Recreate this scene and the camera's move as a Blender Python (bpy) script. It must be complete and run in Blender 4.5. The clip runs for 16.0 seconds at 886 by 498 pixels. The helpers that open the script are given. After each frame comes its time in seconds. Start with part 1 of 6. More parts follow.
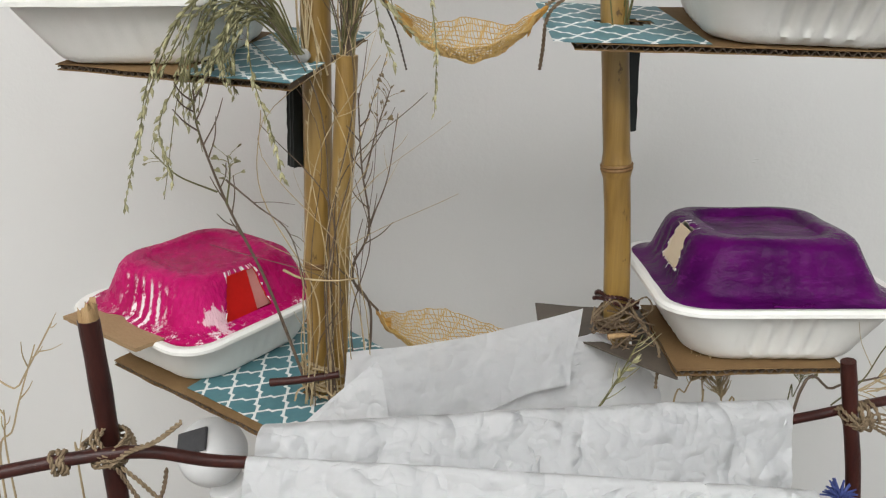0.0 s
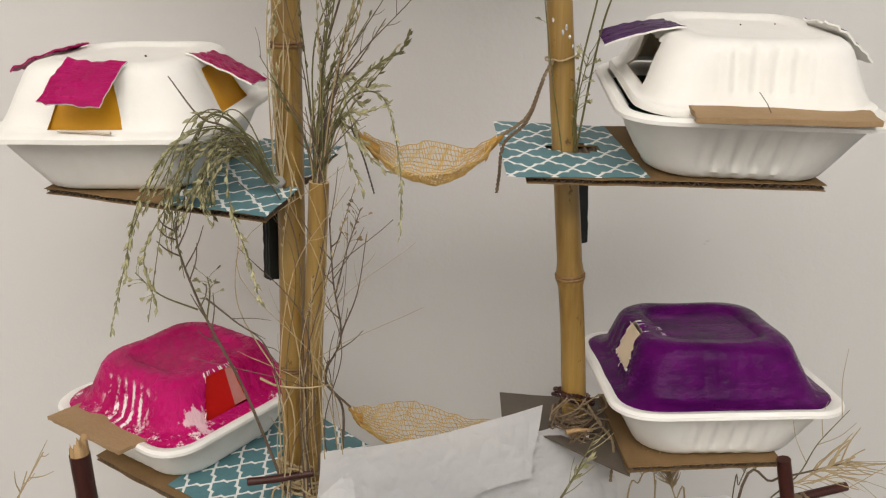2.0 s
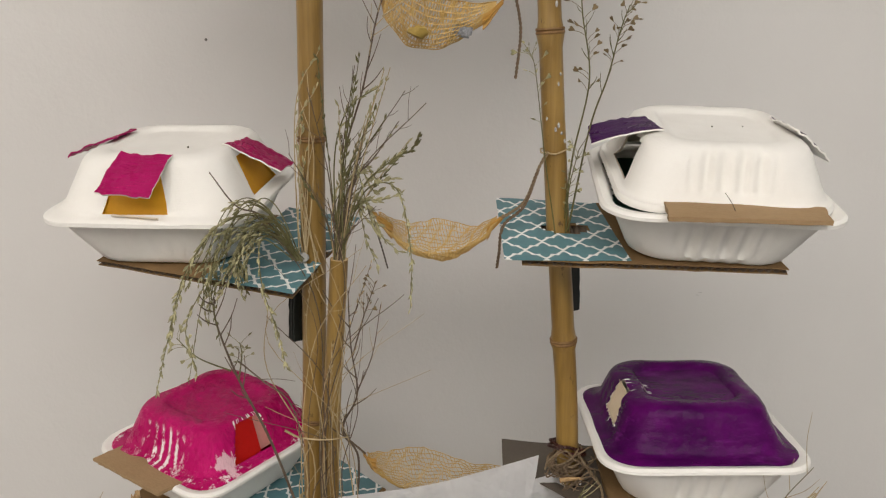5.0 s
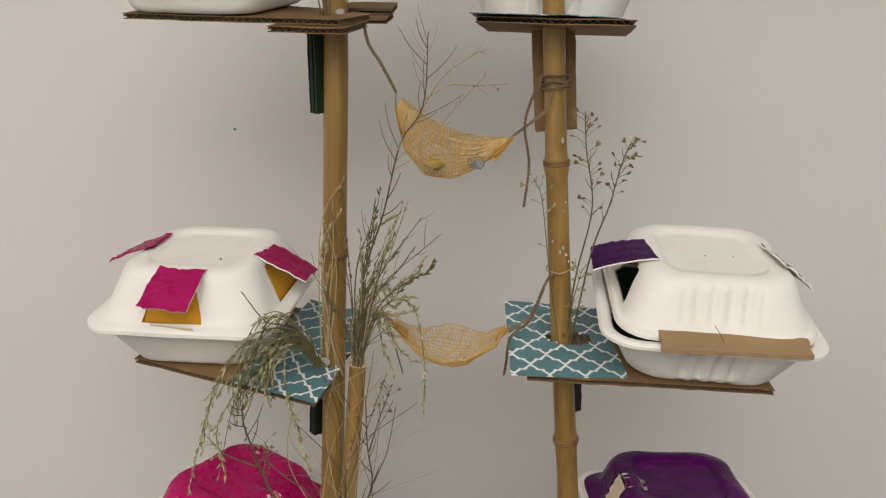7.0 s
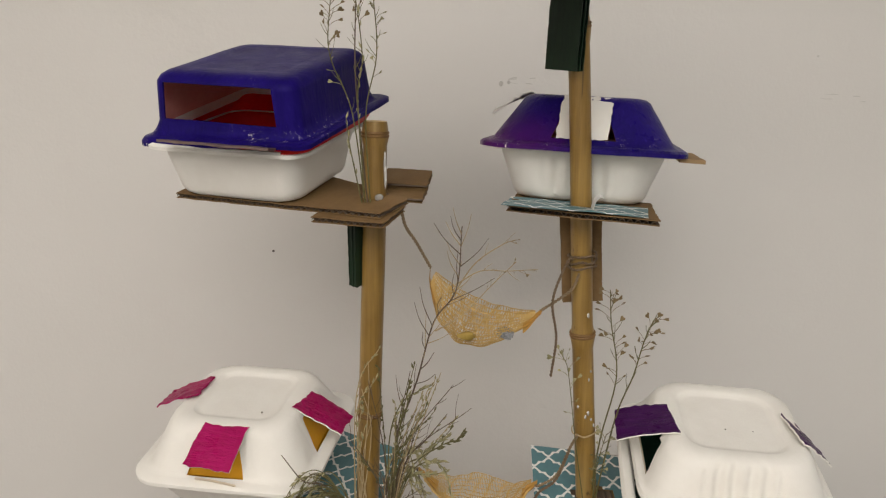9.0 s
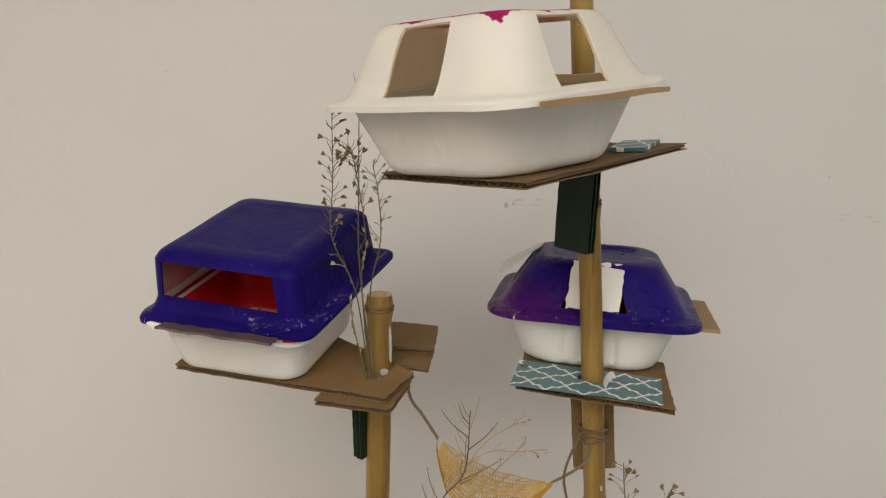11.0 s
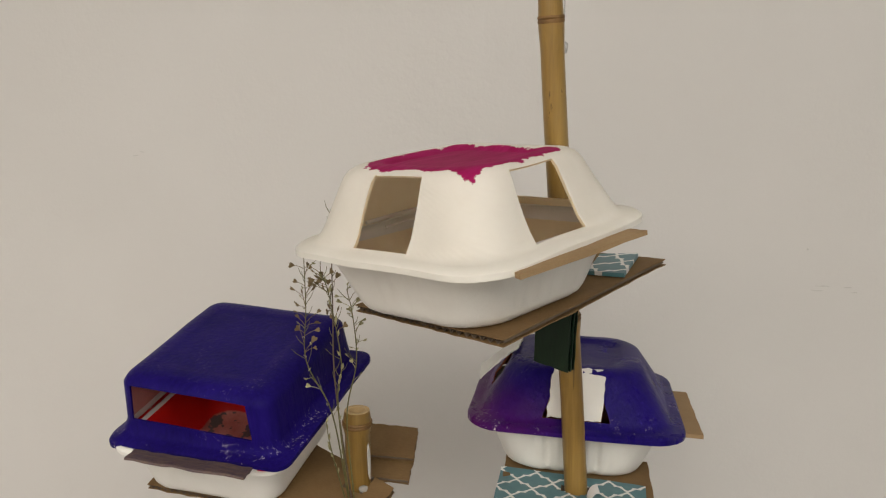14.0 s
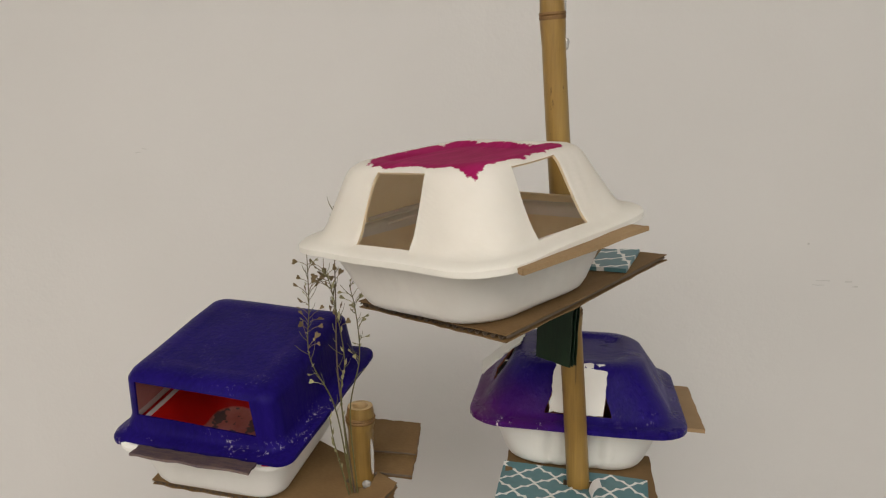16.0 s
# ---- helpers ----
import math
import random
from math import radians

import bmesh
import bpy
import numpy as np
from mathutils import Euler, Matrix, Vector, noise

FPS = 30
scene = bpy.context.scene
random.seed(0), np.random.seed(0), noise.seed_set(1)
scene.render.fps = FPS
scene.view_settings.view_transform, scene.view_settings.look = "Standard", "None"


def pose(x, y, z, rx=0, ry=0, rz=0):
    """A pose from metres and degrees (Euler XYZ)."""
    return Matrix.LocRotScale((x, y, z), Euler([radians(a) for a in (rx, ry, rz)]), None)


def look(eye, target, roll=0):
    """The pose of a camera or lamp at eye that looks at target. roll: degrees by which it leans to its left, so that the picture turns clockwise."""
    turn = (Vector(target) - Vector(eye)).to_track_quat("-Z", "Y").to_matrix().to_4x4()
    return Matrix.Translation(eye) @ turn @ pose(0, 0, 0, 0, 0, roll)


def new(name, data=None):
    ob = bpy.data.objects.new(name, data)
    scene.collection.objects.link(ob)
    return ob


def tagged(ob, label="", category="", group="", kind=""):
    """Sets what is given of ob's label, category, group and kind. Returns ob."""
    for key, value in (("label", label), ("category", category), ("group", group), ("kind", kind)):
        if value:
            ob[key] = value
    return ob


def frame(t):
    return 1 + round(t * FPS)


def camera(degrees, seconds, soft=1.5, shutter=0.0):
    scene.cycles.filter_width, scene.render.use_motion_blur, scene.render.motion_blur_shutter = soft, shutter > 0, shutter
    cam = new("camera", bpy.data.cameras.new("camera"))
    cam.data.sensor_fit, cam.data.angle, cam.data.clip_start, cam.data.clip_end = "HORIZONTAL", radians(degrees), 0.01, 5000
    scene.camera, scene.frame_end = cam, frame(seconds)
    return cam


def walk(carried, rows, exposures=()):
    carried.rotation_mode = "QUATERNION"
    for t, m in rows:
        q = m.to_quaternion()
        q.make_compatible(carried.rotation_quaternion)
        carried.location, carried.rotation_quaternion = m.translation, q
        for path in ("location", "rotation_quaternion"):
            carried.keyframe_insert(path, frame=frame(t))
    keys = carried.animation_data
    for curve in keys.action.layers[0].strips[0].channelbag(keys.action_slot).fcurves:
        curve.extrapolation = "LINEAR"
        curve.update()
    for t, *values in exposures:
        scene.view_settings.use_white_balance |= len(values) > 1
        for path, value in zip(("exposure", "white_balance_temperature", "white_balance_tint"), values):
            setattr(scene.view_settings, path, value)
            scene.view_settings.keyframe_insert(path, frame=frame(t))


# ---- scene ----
cam = camera(59.6, 16.0, 1.2)
PATH = [
    (0, (0.011, 0.01, 1.053), (-0.016, 1.888, 0.368), -0.4),
    (0.5, (0.018, 0.011, 1.071), (0.028, 1.895, 0.399), -0.4),
    (1, (0.021, 0.005, 1.08), (0.071, 1.895, 0.43), -0.3),
    (1.5, (0.019, 0.001, 1.098), (0.064, 1.899, 0.47), -0.4),
    (2, (0.019, -0.009, 1.115), (0.053, 1.897, 0.509), -0.5),
    (2.5, (0.019, -0.021, 1.128), (0.048, 1.891, 0.542), -0.5),
    (3, (0.021, -0.031, 1.146), (0.042, 1.883, 0.567), -0.5),
    (3.5, (0.023, -0.038, 1.155), (0.037, 1.877, 0.581), -0.6),
    (4, (0.026, -0.048, 1.165), (0.027, 1.867, 0.589), -0.7),
    (6.5, (0.026, -0.069, 1.225), (0.002, 1.848, 0.656), -0.0),
    (7, (0.026, -0.079, 1.264), (-0.012, 1.844, 0.715), 0.2),
    (7.5, (0.023, -0.083, 1.295), (-0.027, 1.842, 0.756), 0.3),
    (8, (0.019, -0.087, 1.323), (-0.054, 1.841, 0.796), 0.3),
    (8.5, (0.02, -0.083, 1.35), (-0.069, 1.847, 0.834), 0.4),
    (9, (0.02, -0.078, 1.386), (-0.083, 1.855, 0.884), 0.4),
    (9.5, (0.016, -0.071, 1.416), (-0.097, 1.863, 0.919), 0.3),
    (10, (0.018, -0.055, 1.447), (-0.1, 1.88, 0.954), 0.1),
    (10.2, (0.017, -0.048, 1.457), (-0.099, 1.889, 0.971), 0.1),
    (12.3, (0.012, -0.02, 1.555), (-0.071, 1.924, 1.09), -0.8),
    (12.5, (0.013, -0.017, 1.558), (-0.063, 1.928, 1.098), -0.8),
    (13, (0.013, -0.013, 1.567), (-0.056, 1.934, 1.111), -0.9),
    (13.5, (0.015, -0.007, 1.571), (-0.045, 1.939, 1.113), -1.1),
    (14, (0.016, -0.003, 1.572), (-0.042, 1.943, 1.116), -1.1),
    (14.5, (0.015, -0.004, 1.571), (-0.039, 1.943, 1.117), -1.2),
    (15, (0.014, -0.007, 1.573), (-0.04, 1.938, 1.111), -1.2),
    (15.5, (0.014, -0.006, 1.572), (-0.044, 1.939, 1.107), -1.3),
    (16, (0.015, -0.005, 1.573), (-0.045, 1.939, 1.105), -1.3),
]
EXPOSURES = [(0.0, 0.34, 6050, 7.0), (0.5, 0.29, 6450, 9.2), (2.5, 0.17, 6600, 10.4), (4.0, 0.07, 6600, 10.8), (8.0, -0.12, 6700, 10.8), (12.0, -0.18, 6950, 10.0), (16.0, -0.18, 6750, 10.0)]
walk(cam, [(t, look(eye, target, roll)) for t, eye, target, roll in PATH], EXPOSURES)


# ---- world and lights ----
world = bpy.data.worlds.new("world")
scene.world = world
world.use_nodes = True
world.node_tree.nodes["Background"].inputs[0].default_value = (0.9, 0.95, 1.0, 1)
world.node_tree.nodes["Background"].inputs[1].default_value = 0.02
FLOOR, CEIL, WALL_Y, TABLE = -0.30, 2.45, 0.790, 0.44


def ceiling_lamp(x, y, sx, sy, watts, colour):
    """An area lamp just under the ceiling, inside its fitting."""
    data = bpy.data.lights.new("lamp", "AREA")
    data.shape, data.size, data.size_y = "RECTANGLE", sx, sy
    data.energy, data.color = watts, colour
    ob = new("lamp", data)
    ob.matrix_basis = pose(x, y, CEIL - 0.035)
    return ob


LAMPS = [
    (0.05, -1.30, 1.60, 1.80, 28.0, (1.0, 0.95, 0.89)),
    (-1.50, -1.60, 1.30, 1.60, 14.5, (1.0, 0.865, 0.75)),
    (1.60, -1.60, 1.00, 1.60, 1.8, (0.80, 0.92, 1.0)),
]
for row in LAMPS:
    ceiling_lamp(*row)

# ---- materials ----


class Nodes:
    """Small helper to write shader maths in one line each."""

    def __init__(self, name):
        self.m = bpy.data.materials.new(name)
        self.m.use_nodes = True
        self.t = self.m.node_tree
        self.b = self.t.nodes["Principled BSDF"]

    def put(self, sock, v):
        if isinstance(v, bpy.types.NodeSocket):
            self.t.links.new(v, sock)
        elif v is not None:
            sock.default_value = v

    def math(self, op, a, b=None, c=None):
        n = self.t.nodes.new("ShaderNodeMath")
        n.operation = op
        for s, v in zip(n.inputs, (a, b, c)):
            self.put(s, v)
        return n.outputs[0]

    def coords(self, scale=(1, 1, 1), rot=(0, 0, 0)):
        tc = self.t.nodes.new("ShaderNodeTexCoord")
        mp = self.t.nodes.new("ShaderNodeMapping")
        self.t.links.new(tc.outputs["Object"], mp.inputs["Vector"])
        mp.inputs["Scale"].default_value = scale
        mp.inputs["Rotation"].default_value = rot
        return mp.outputs[0]

    def xyz(self):
        tc = self.t.nodes.new("ShaderNodeTexCoord")
        sp = self.t.nodes.new("ShaderNodeSeparateXYZ")
        self.t.links.new(tc.outputs["Object"], sp.inputs[0])
        return sp.outputs[0], sp.outputs[1], sp.outputs[2]

    def noise(self, scale, detail=3.0, rough=0.55, vec=None):
        n = self.t.nodes.new("ShaderNodeTexNoise")
        n.inputs["Scale"].default_value = scale
        n.inputs["Detail"].default_value = detail
        n.inputs["Roughness"].default_value = rough
        self.put(n.inputs["Vector"], vec if vec is not None else self.coords())
        return n.outputs["Fac"]

    def ramp(self, fac, lo, hi):
        n = self.t.nodes.new("ShaderNodeMapRange")
        n.clamp = True
        self.put(n.inputs[0], fac)
        n.inputs[1].default_value, n.inputs[2].default_value = lo, hi
        return n.outputs[0]

    def mix(self, fac, a, b):
        n = self.t.nodes.new("ShaderNodeMix")
        n.data_type = "RGBA"
        self.put(n.inputs[0], fac)
        for s, v in ((n.inputs[6], a), (n.inputs[7], b)):
            self.put(s, v if isinstance(v, bpy.types.NodeSocket) else (*v, 1))
        return n.outputs[2]

    def bump(self, height, strength, dist=0.001):
        n = self.t.nodes.new("ShaderNodeBump")
        n.inputs["Strength"].default_value = strength
        n.inputs["Distance"].default_value = dist
        self.put(n.inputs["Height"], height)
        self.put(self.b.inputs["Normal"], n.outputs[0])

    def end(self, colour, rough=0.6, spec=0.4):
        self.put(self.b.inputs["Base Color"], colour if isinstance(colour, bpy.types.NodeSocket) else (*colour, 1))
        self.put(self.b.inputs["Roughness"], rough)
        self.b.inputs["Specular IOR Level"].default_value = spec
        return self.m


def plain(name, a, b, scale=60, rough=0.6, spec=0.35, bump=0.2, dist=0.0006, stretch=(1, 1, 1), fine=None, thin=0.0):
    """Two tones mixed by noise at two scales, with a fine relief."""
    n = Nodes(name)
    v = n.coords(stretch)
    big = n.noise(scale, 4, 0.6, v)
    small = n.noise(fine or scale * 7, 3, 0.6, v)
    f = n.ramp(n.math("ADD", n.math("MULTIPLY", big, 0.65), n.math("MULTIPLY", small, 0.35)), 0.3, 0.7)
    n.bump(n.math("ADD", small, n.math("MULTIPLY", big, 0.5)), bump, dist)
    if thin:
        return translucent(n, n.mix(f, a, b), rough, spec, thin)
    return n.end(n.mix(f, a, b), rough, spec)


def wall_material():
    n = Nodes("wall_paint")
    v = n.coords()
    broad = n.ramp(n.noise(2.2, 3, 0.5, v), 0.3, 0.7)
    dirt = n.ramp(n.noise(9, 5, 0.6, n.coords((1, 1, 0.5))), 0.62, 0.8)
    roller = n.noise(240, 3, 0.6, v)
    lumps = n.noise(38, 3, 0.5, v)
    col = n.mix(broad, (0.670, 0.658, 0.640), (0.715, 0.705, 0.691))
    col = n.mix(n.math("MULTIPLY", dirt, 0.22), col, (0.615, 0.60, 0.575))
    n.bump(n.math("ADD", n.math("MULTIPLY", roller, 0.45), lumps), 0.26, 0.0022)
    return n.end(col, 0.62, 0.3)


def bagasse_material(name="moulded_fibre", a=(0.80, 0.785, 0.745), b=(0.85, 0.84, 0.805), share=0.06):
    n = Nodes(name)
    big = n.ramp(n.noise(30, 4, 0.6), 0.3, 0.7)
    weave = n.t.nodes.new("ShaderNodeTexWave")
    weave.inputs["Scale"].default_value = 260
    weave.inputs["Distortion"].default_value = 7.0
    weave.inputs["Detail"].default_value = 2
    weave.bands_direction = "Z"
    n.put(weave.inputs["Vector"], n.coords((0.25, 0.25, 0.8)))
    fib = n.noise(420, 4, 0.7)
    n.bump(n.math("ADD", n.math("MULTIPLY", weave.outputs["Fac"], 0.10), fib), 0.30, 0.0007)
    return translucent(n, n.mix(big, a, b), 0.72, 0.22, share)


def translucent(n, colour, rough, spec, share, pass_colour=None):
    """Thin pulp lets some of the light through."""
    m = n.end(colour, rough, spec)
    thin = n.t.nodes.new("ShaderNodeBsdfTranslucent")
    n.put(thin.inputs["Color"], (*pass_colour, 1) if pass_colour else colour)
    both = n.t.nodes.new("ShaderNodeMixShader")
    both.inputs[0].default_value = share
    n.t.links.new(n.b.outputs[0], both.inputs[1])
    n.t.links.new(thin.outputs[0], both.inputs[2])
    n.t.links.new(both.outputs[0], n.t.nodes["Material Output"].inputs[0])
    return m


def paint_material(name, a, b, streak=(9, 9, 1), flecks=0.0, gloss=0.38, dry=False, tint=None, shine=0.09, relief=0.7, wear=0.6):
    """Brushed acrylic paint over moulded fibre, thin and chipped in places."""
    n = Nodes(name)
    brush = n.noise(38, 5, 0.65, n.coords(streak))
    big = n.noise(22, 3, 0.5)
    f = n.ramp(n.math("ADD", n.math("MULTIPLY", brush, 0.5), n.math("MULTIPLY", big, 0.5)), 0.38, 0.64)
    col = n.mix(f, a, b)
    thin = n.ramp(n.noise(30, 4, 0.7, n.coords((streak[0] * 0.6, streak[1] * 0.6, streak[2] * 1.6))), 0.60, 0.72)
    col = n.mix(n.math("MULTIPLY", thin, wear), col, tuple(min(1, c * 1.9 + 0.012) for c in b))
    x, y, z = n.xyz()
    if tint:
        m = n.ramp(n.math("ADD", x, n.math("MULTIPLY", n.math("SUBTRACT", big, 0.5), 0.09)), 0.0, -0.075)
        m = n.math("MULTIPLY", m, n.ramp(z, 0.034, 0.004))
        col = n.mix(m, col, tint)
    white = (0.84, 0.77, 0.78)
    if flecks:
        chips = n.ramp(n.noise(430, 5, 0.8, n.coords((1, 1, 0.6))), 0.585, 0.62)
        where = n.ramp(n.noise(40, 3, 0.6), 0.56, 0.64)
        low = n.ramp(z, 0.012, 0.002)
        m = n.math("MULTIPLY", chips, n.math("MULTIPLY", where, n.math("ADD", low, flecks)))
        col = n.mix(n.math("MINIMUM", m, 1.0), col, white)
    if dry:
        wob = n.math("MULTIPLY", n.math("SUBTRACT", n.noise(45, 4, 0.75, n.coords((3, 3, 0.7))), 0.5), 8.0)
        bands = n.math("SINE", n.math("ADD", n.math("MULTIPLY", x, 640), n.math("MULTIPLY", z, 110)))
        lines = n.math("MULTIPLY", n.ramp(n.math("ADD", bands, wob), 0.15, 0.7), n.ramp(n.noise(60, 4, 0.75), 0.44, 0.52))
        box = n.math("MULTIPLY", n.ramp(x, -0.030, -0.020), n.ramp(x, 0.038, 0.020))
        box = n.math("MULTIPLY", box, n.math("MULTIPLY", n.ramp(n.math("ADD", z, n.math("MULTIPLY", wob, 0.002)), 0.033, 0.028), n.ramp(y, -0.040, -0.048)))
        edge = n.math("MULTIPLY", n.ramp(n.noise(80, 5, 0.75), 0.57, 0.63), n.ramp(z, 0.008, 0.002))
        spot = n.math("ADD", n.math("ABSOLUTE", n.math("ADD", y, 0.040)), n.math("ABSOLUTE", n.math("SUBTRACT", z, 0.010)))
        spot = n.math("MULTIPLY", n.ramp(n.math("ADD", spot, n.math("MULTIPLY", wob, 0.005)), 0.012, 0.009), n.ramp(x, 0.046, 0.054))
        white_at = n.math("MAXIMUM", n.math("MAXIMUM", n.math("MULTIPLY", lines, box), edge), n.math("MULTIPLY", spot, 0.55))
        col = n.mix(white_at, col, white)
    r = n.math("ADD", n.math("MULTIPLY", n.noise(60, 3, 0.6), 0.30), gloss - 0.24)
    n.bump(n.math("ADD", n.math("MULTIPLY", n.noise(36, 3, 0.55), 1.6), n.math("ADD", brush, n.math("MULTIPLY", n.noise(220, 3, 0.6), 0.3))), relief, 0.0022)
    return n.end(col, r, shine)


def top_paint_material():
    """White fibre with a ragged magenta patch brushed over the crown."""
    n = Nodes("fibre_with_magenta_crown")
    x, y, z = n.xyz()
    rag = n.math("MULTIPLY", n.math("SUBTRACT", n.noise(62, 4, 0.62), 0.5), 0.016)
    d = n.math("MAXIMUM", n.math("ABSOLUTE", n.math("SUBTRACT", x, 0.005)), n.math("ABSOLUTE", n.math("ADD", y, 0.0055)))
    d = n.math("MAXIMUM", d, n.math("MULTIPLY", n.math("ABSOLUTE", n.math("ADD", x, y)), 0.60))
    m = n.math("MULTIPLY", n.ramp(n.math("ADD", d, rag), 0.0440, 0.0432), n.ramp(z, 0.0345, 0.0365))
    base = n.mix(n.ramp(n.noise(30, 4, 0.6), 0.3, 0.7), (0.88, 0.868, 0.815), (0.93, 0.92, 0.875))
    pink = n.mix(n.ramp(n.noise(40, 4, 0.6, n.coords((6, 1, 1))), 0.35, 0.65), (0.36, 0.006, 0.10), (0.46, 0.014, 0.15))
    weave = n.t.nodes.new("ShaderNodeTexWave")
    weave.inputs["Scale"].default_value = 260
    weave.inputs["Distortion"].default_value = 2.5
    n.put(weave.inputs["Vector"], n.coords((0.25, 0.25, 1), (0, 0.5, 0)))
    n.bump(n.math("ADD", n.math("MULTIPLY", weave.outputs["Fac"], 0.4), n.noise(420, 4, 0.7)), 0.22, 0.0006)
    return translucent(n, n.mix(m, base, pink), 0.68, 0.25, 0.33)


def lattice_material():
    """Printed paper: teal quatrefoils between white trellis lines."""
    n = Nodes("trellis_paper")
    x, y, z = n.xyz()
    px, py = 0.0270, 0.0295

    def foil(ox, oy):
        u = n.math("MULTIPLY", n.math("SUBTRACT", n.math("FRACT", n.math("ADD", n.math("DIVIDE", x, px), ox)), 0.5), px)
        v = n.math("MULTIPLY", n.math("SUBTRACT", n.math("FRACT", n.math("ADD", n.math("DIVIDE", y, py), oy)), 0.5), py)
        u, v = n.math("ABSOLUTE", u), n.math("ABSOLUTE", v)

        def disc(cx, cy, r):
            du, dv = n.math("SUBTRACT", u, cx), n.math("SUBTRACT", v, cy)
            return n.math("SUBTRACT", n.math("SQRT", n.math("ADD", n.math("MULTIPLY", du, du), n.math("MULTIPLY", dv, dv))), r)

        side = disc(0.0068, 0, 0.0064)
        up = disc(0, 0.0092, 0.0042)
        mid = n.math("MAXIMUM", n.math("SUBTRACT", u, 0.0052), n.math("SUBTRACT", v, 0.0056))
        return n.math("MINIMUM", n.math("MINIMUM", side, up), mid)

    m = n.ramp(n.math("ABSOLUTE", n.math("SUBTRACT", foil(0, 0), foil(0.5, 0.5))), 0.0017, 0.0022)
    teal = n.mix(n.ramp(n.noise(120, 4, 0.6), 0.3, 0.7), (0.076, 0.185, 0.215), (0.096, 0.218, 0.248))
    col = n.mix(m, (0.80, 0.80, 0.78), teal)
    n.bump(n.noise(90, 3, 0.5), 0.12, 0.0006)
    return n.end(col, 0.42, 0.4)


def bamboo_material():
    n = Nodes("bamboo_cane")
    grain = n.noise(40, 5, 0.65, n.coords((6, 6, 0.22)))
    big = n.noise(11, 4, 0.6, n.coords((1.4, 1.4, 0.5)))
    f = n.ramp(n.math("ADD", n.math("MULTIPLY", grain, 0.35), n.math("MULTIPLY", big, 0.65)), 0.36, 0.64)
    col = n.mix(f, (0.150, 0.082, 0.016), (0.345, 0.215, 0.058))
    bloom = n.ramp(n.noise(16, 3, 0.6, n.coords((1.5, 1.5, 0.35))), 0.56, 0.74)
    col = n.mix(n.math("MULTIPLY", bloom, 0.5), col, (0.40, 0.29, 0.12))
    spots = n.ramp(n.noise(85, 4, 0.75, n.coords((1.6, 1.6, 0.6))), 0.64, 0.70)
    col = n.mix(n.math("MULTIPLY", spots, 0.8), col, (0.060, 0.030, 0.012))
    cracks = n.ramp(n.noise(26, 3, 0.6, n.coords((9, 9, 0.10))), 0.69, 0.72)
    col = n.mix(n.math("MULTIPLY", cracks, 0.6), col, (0.06, 0.034, 0.015))
    n.bump(grain, 0.10, 0.0005)
    return n.end(col, 0.34, 0.5)


def kraft_material(name="corrugated_kraft", a=(0.150, 0.088, 0.038), b=(0.235, 0.148, 0.068)):
    n = Nodes(name)
    flute = n.t.nodes.new("ShaderNodeTexWave")
    flute.inputs["Scale"].default_value = 46
    flute.inputs["Distortion"].default_value = 0.6
    n.put(flute.inputs["Vector"], n.coords())
    fib = n.noise(300, 4, 0.7, n.coords((1, 3, 1)))
    big = n.noise(18, 4, 0.6)
    f = n.ramp(n.math("ADD", n.math("MULTIPLY", fib, 0.4), n.math("MULTIPLY", big, 0.6)), 0.32, 0.68)
    n.bump(n.math("ADD", n.math("MULTIPLY", flute.outputs["Fac"], 0.5), n.math("MULTIPLY", fib, 0.5)), 0.16, 0.0006)
    return n.end(n.mix(f, a, b), 0.75, 0.2)


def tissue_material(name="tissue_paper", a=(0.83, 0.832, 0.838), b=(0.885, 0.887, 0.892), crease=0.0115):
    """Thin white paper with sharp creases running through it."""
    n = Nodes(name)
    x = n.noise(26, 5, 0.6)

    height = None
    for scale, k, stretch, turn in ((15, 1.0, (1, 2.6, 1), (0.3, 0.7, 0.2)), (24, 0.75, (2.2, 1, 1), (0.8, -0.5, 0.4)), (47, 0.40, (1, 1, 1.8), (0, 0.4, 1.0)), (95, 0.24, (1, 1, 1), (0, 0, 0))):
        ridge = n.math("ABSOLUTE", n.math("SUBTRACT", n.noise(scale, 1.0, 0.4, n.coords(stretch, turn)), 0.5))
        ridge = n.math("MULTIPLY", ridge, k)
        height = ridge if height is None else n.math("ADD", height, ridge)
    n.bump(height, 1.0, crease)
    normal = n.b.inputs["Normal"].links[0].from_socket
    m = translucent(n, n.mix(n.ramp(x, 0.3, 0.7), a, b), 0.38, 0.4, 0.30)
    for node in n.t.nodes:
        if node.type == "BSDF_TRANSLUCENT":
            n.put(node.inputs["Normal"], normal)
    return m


def washed_red_material():
    """Red paint on a tray's sides, thin and patchy over grey on its bottom."""
    n = Nodes("red_paint_over_fibre")
    x, y, z = n.xyz()
    red = n.mix(n.ramp(n.noise(40, 4, 0.6), 0.3, 0.7), (0.58, 0.006, 0.004), (0.70, 0.012, 0.008))
    wash = n.mix(n.ramp(n.noise(70, 4, 0.6), 0.35, 0.65), (0.50, 0.17, 0.14), (0.62, 0.27, 0.23))
    wash = n.mix(n.ramp(n.noise(95, 2, 0.5), 0.56, 0.59), wash, (0.12, 0.10, 0.095))
    low = n.ramp(n.math("ADD", z, n.math("MULTIPLY", n.noise(60, 3, 0.6), 0.004)), 0.0085, 0.0070)
    return n.end(n.mix(low, red, wash), 0.5, 0.3)


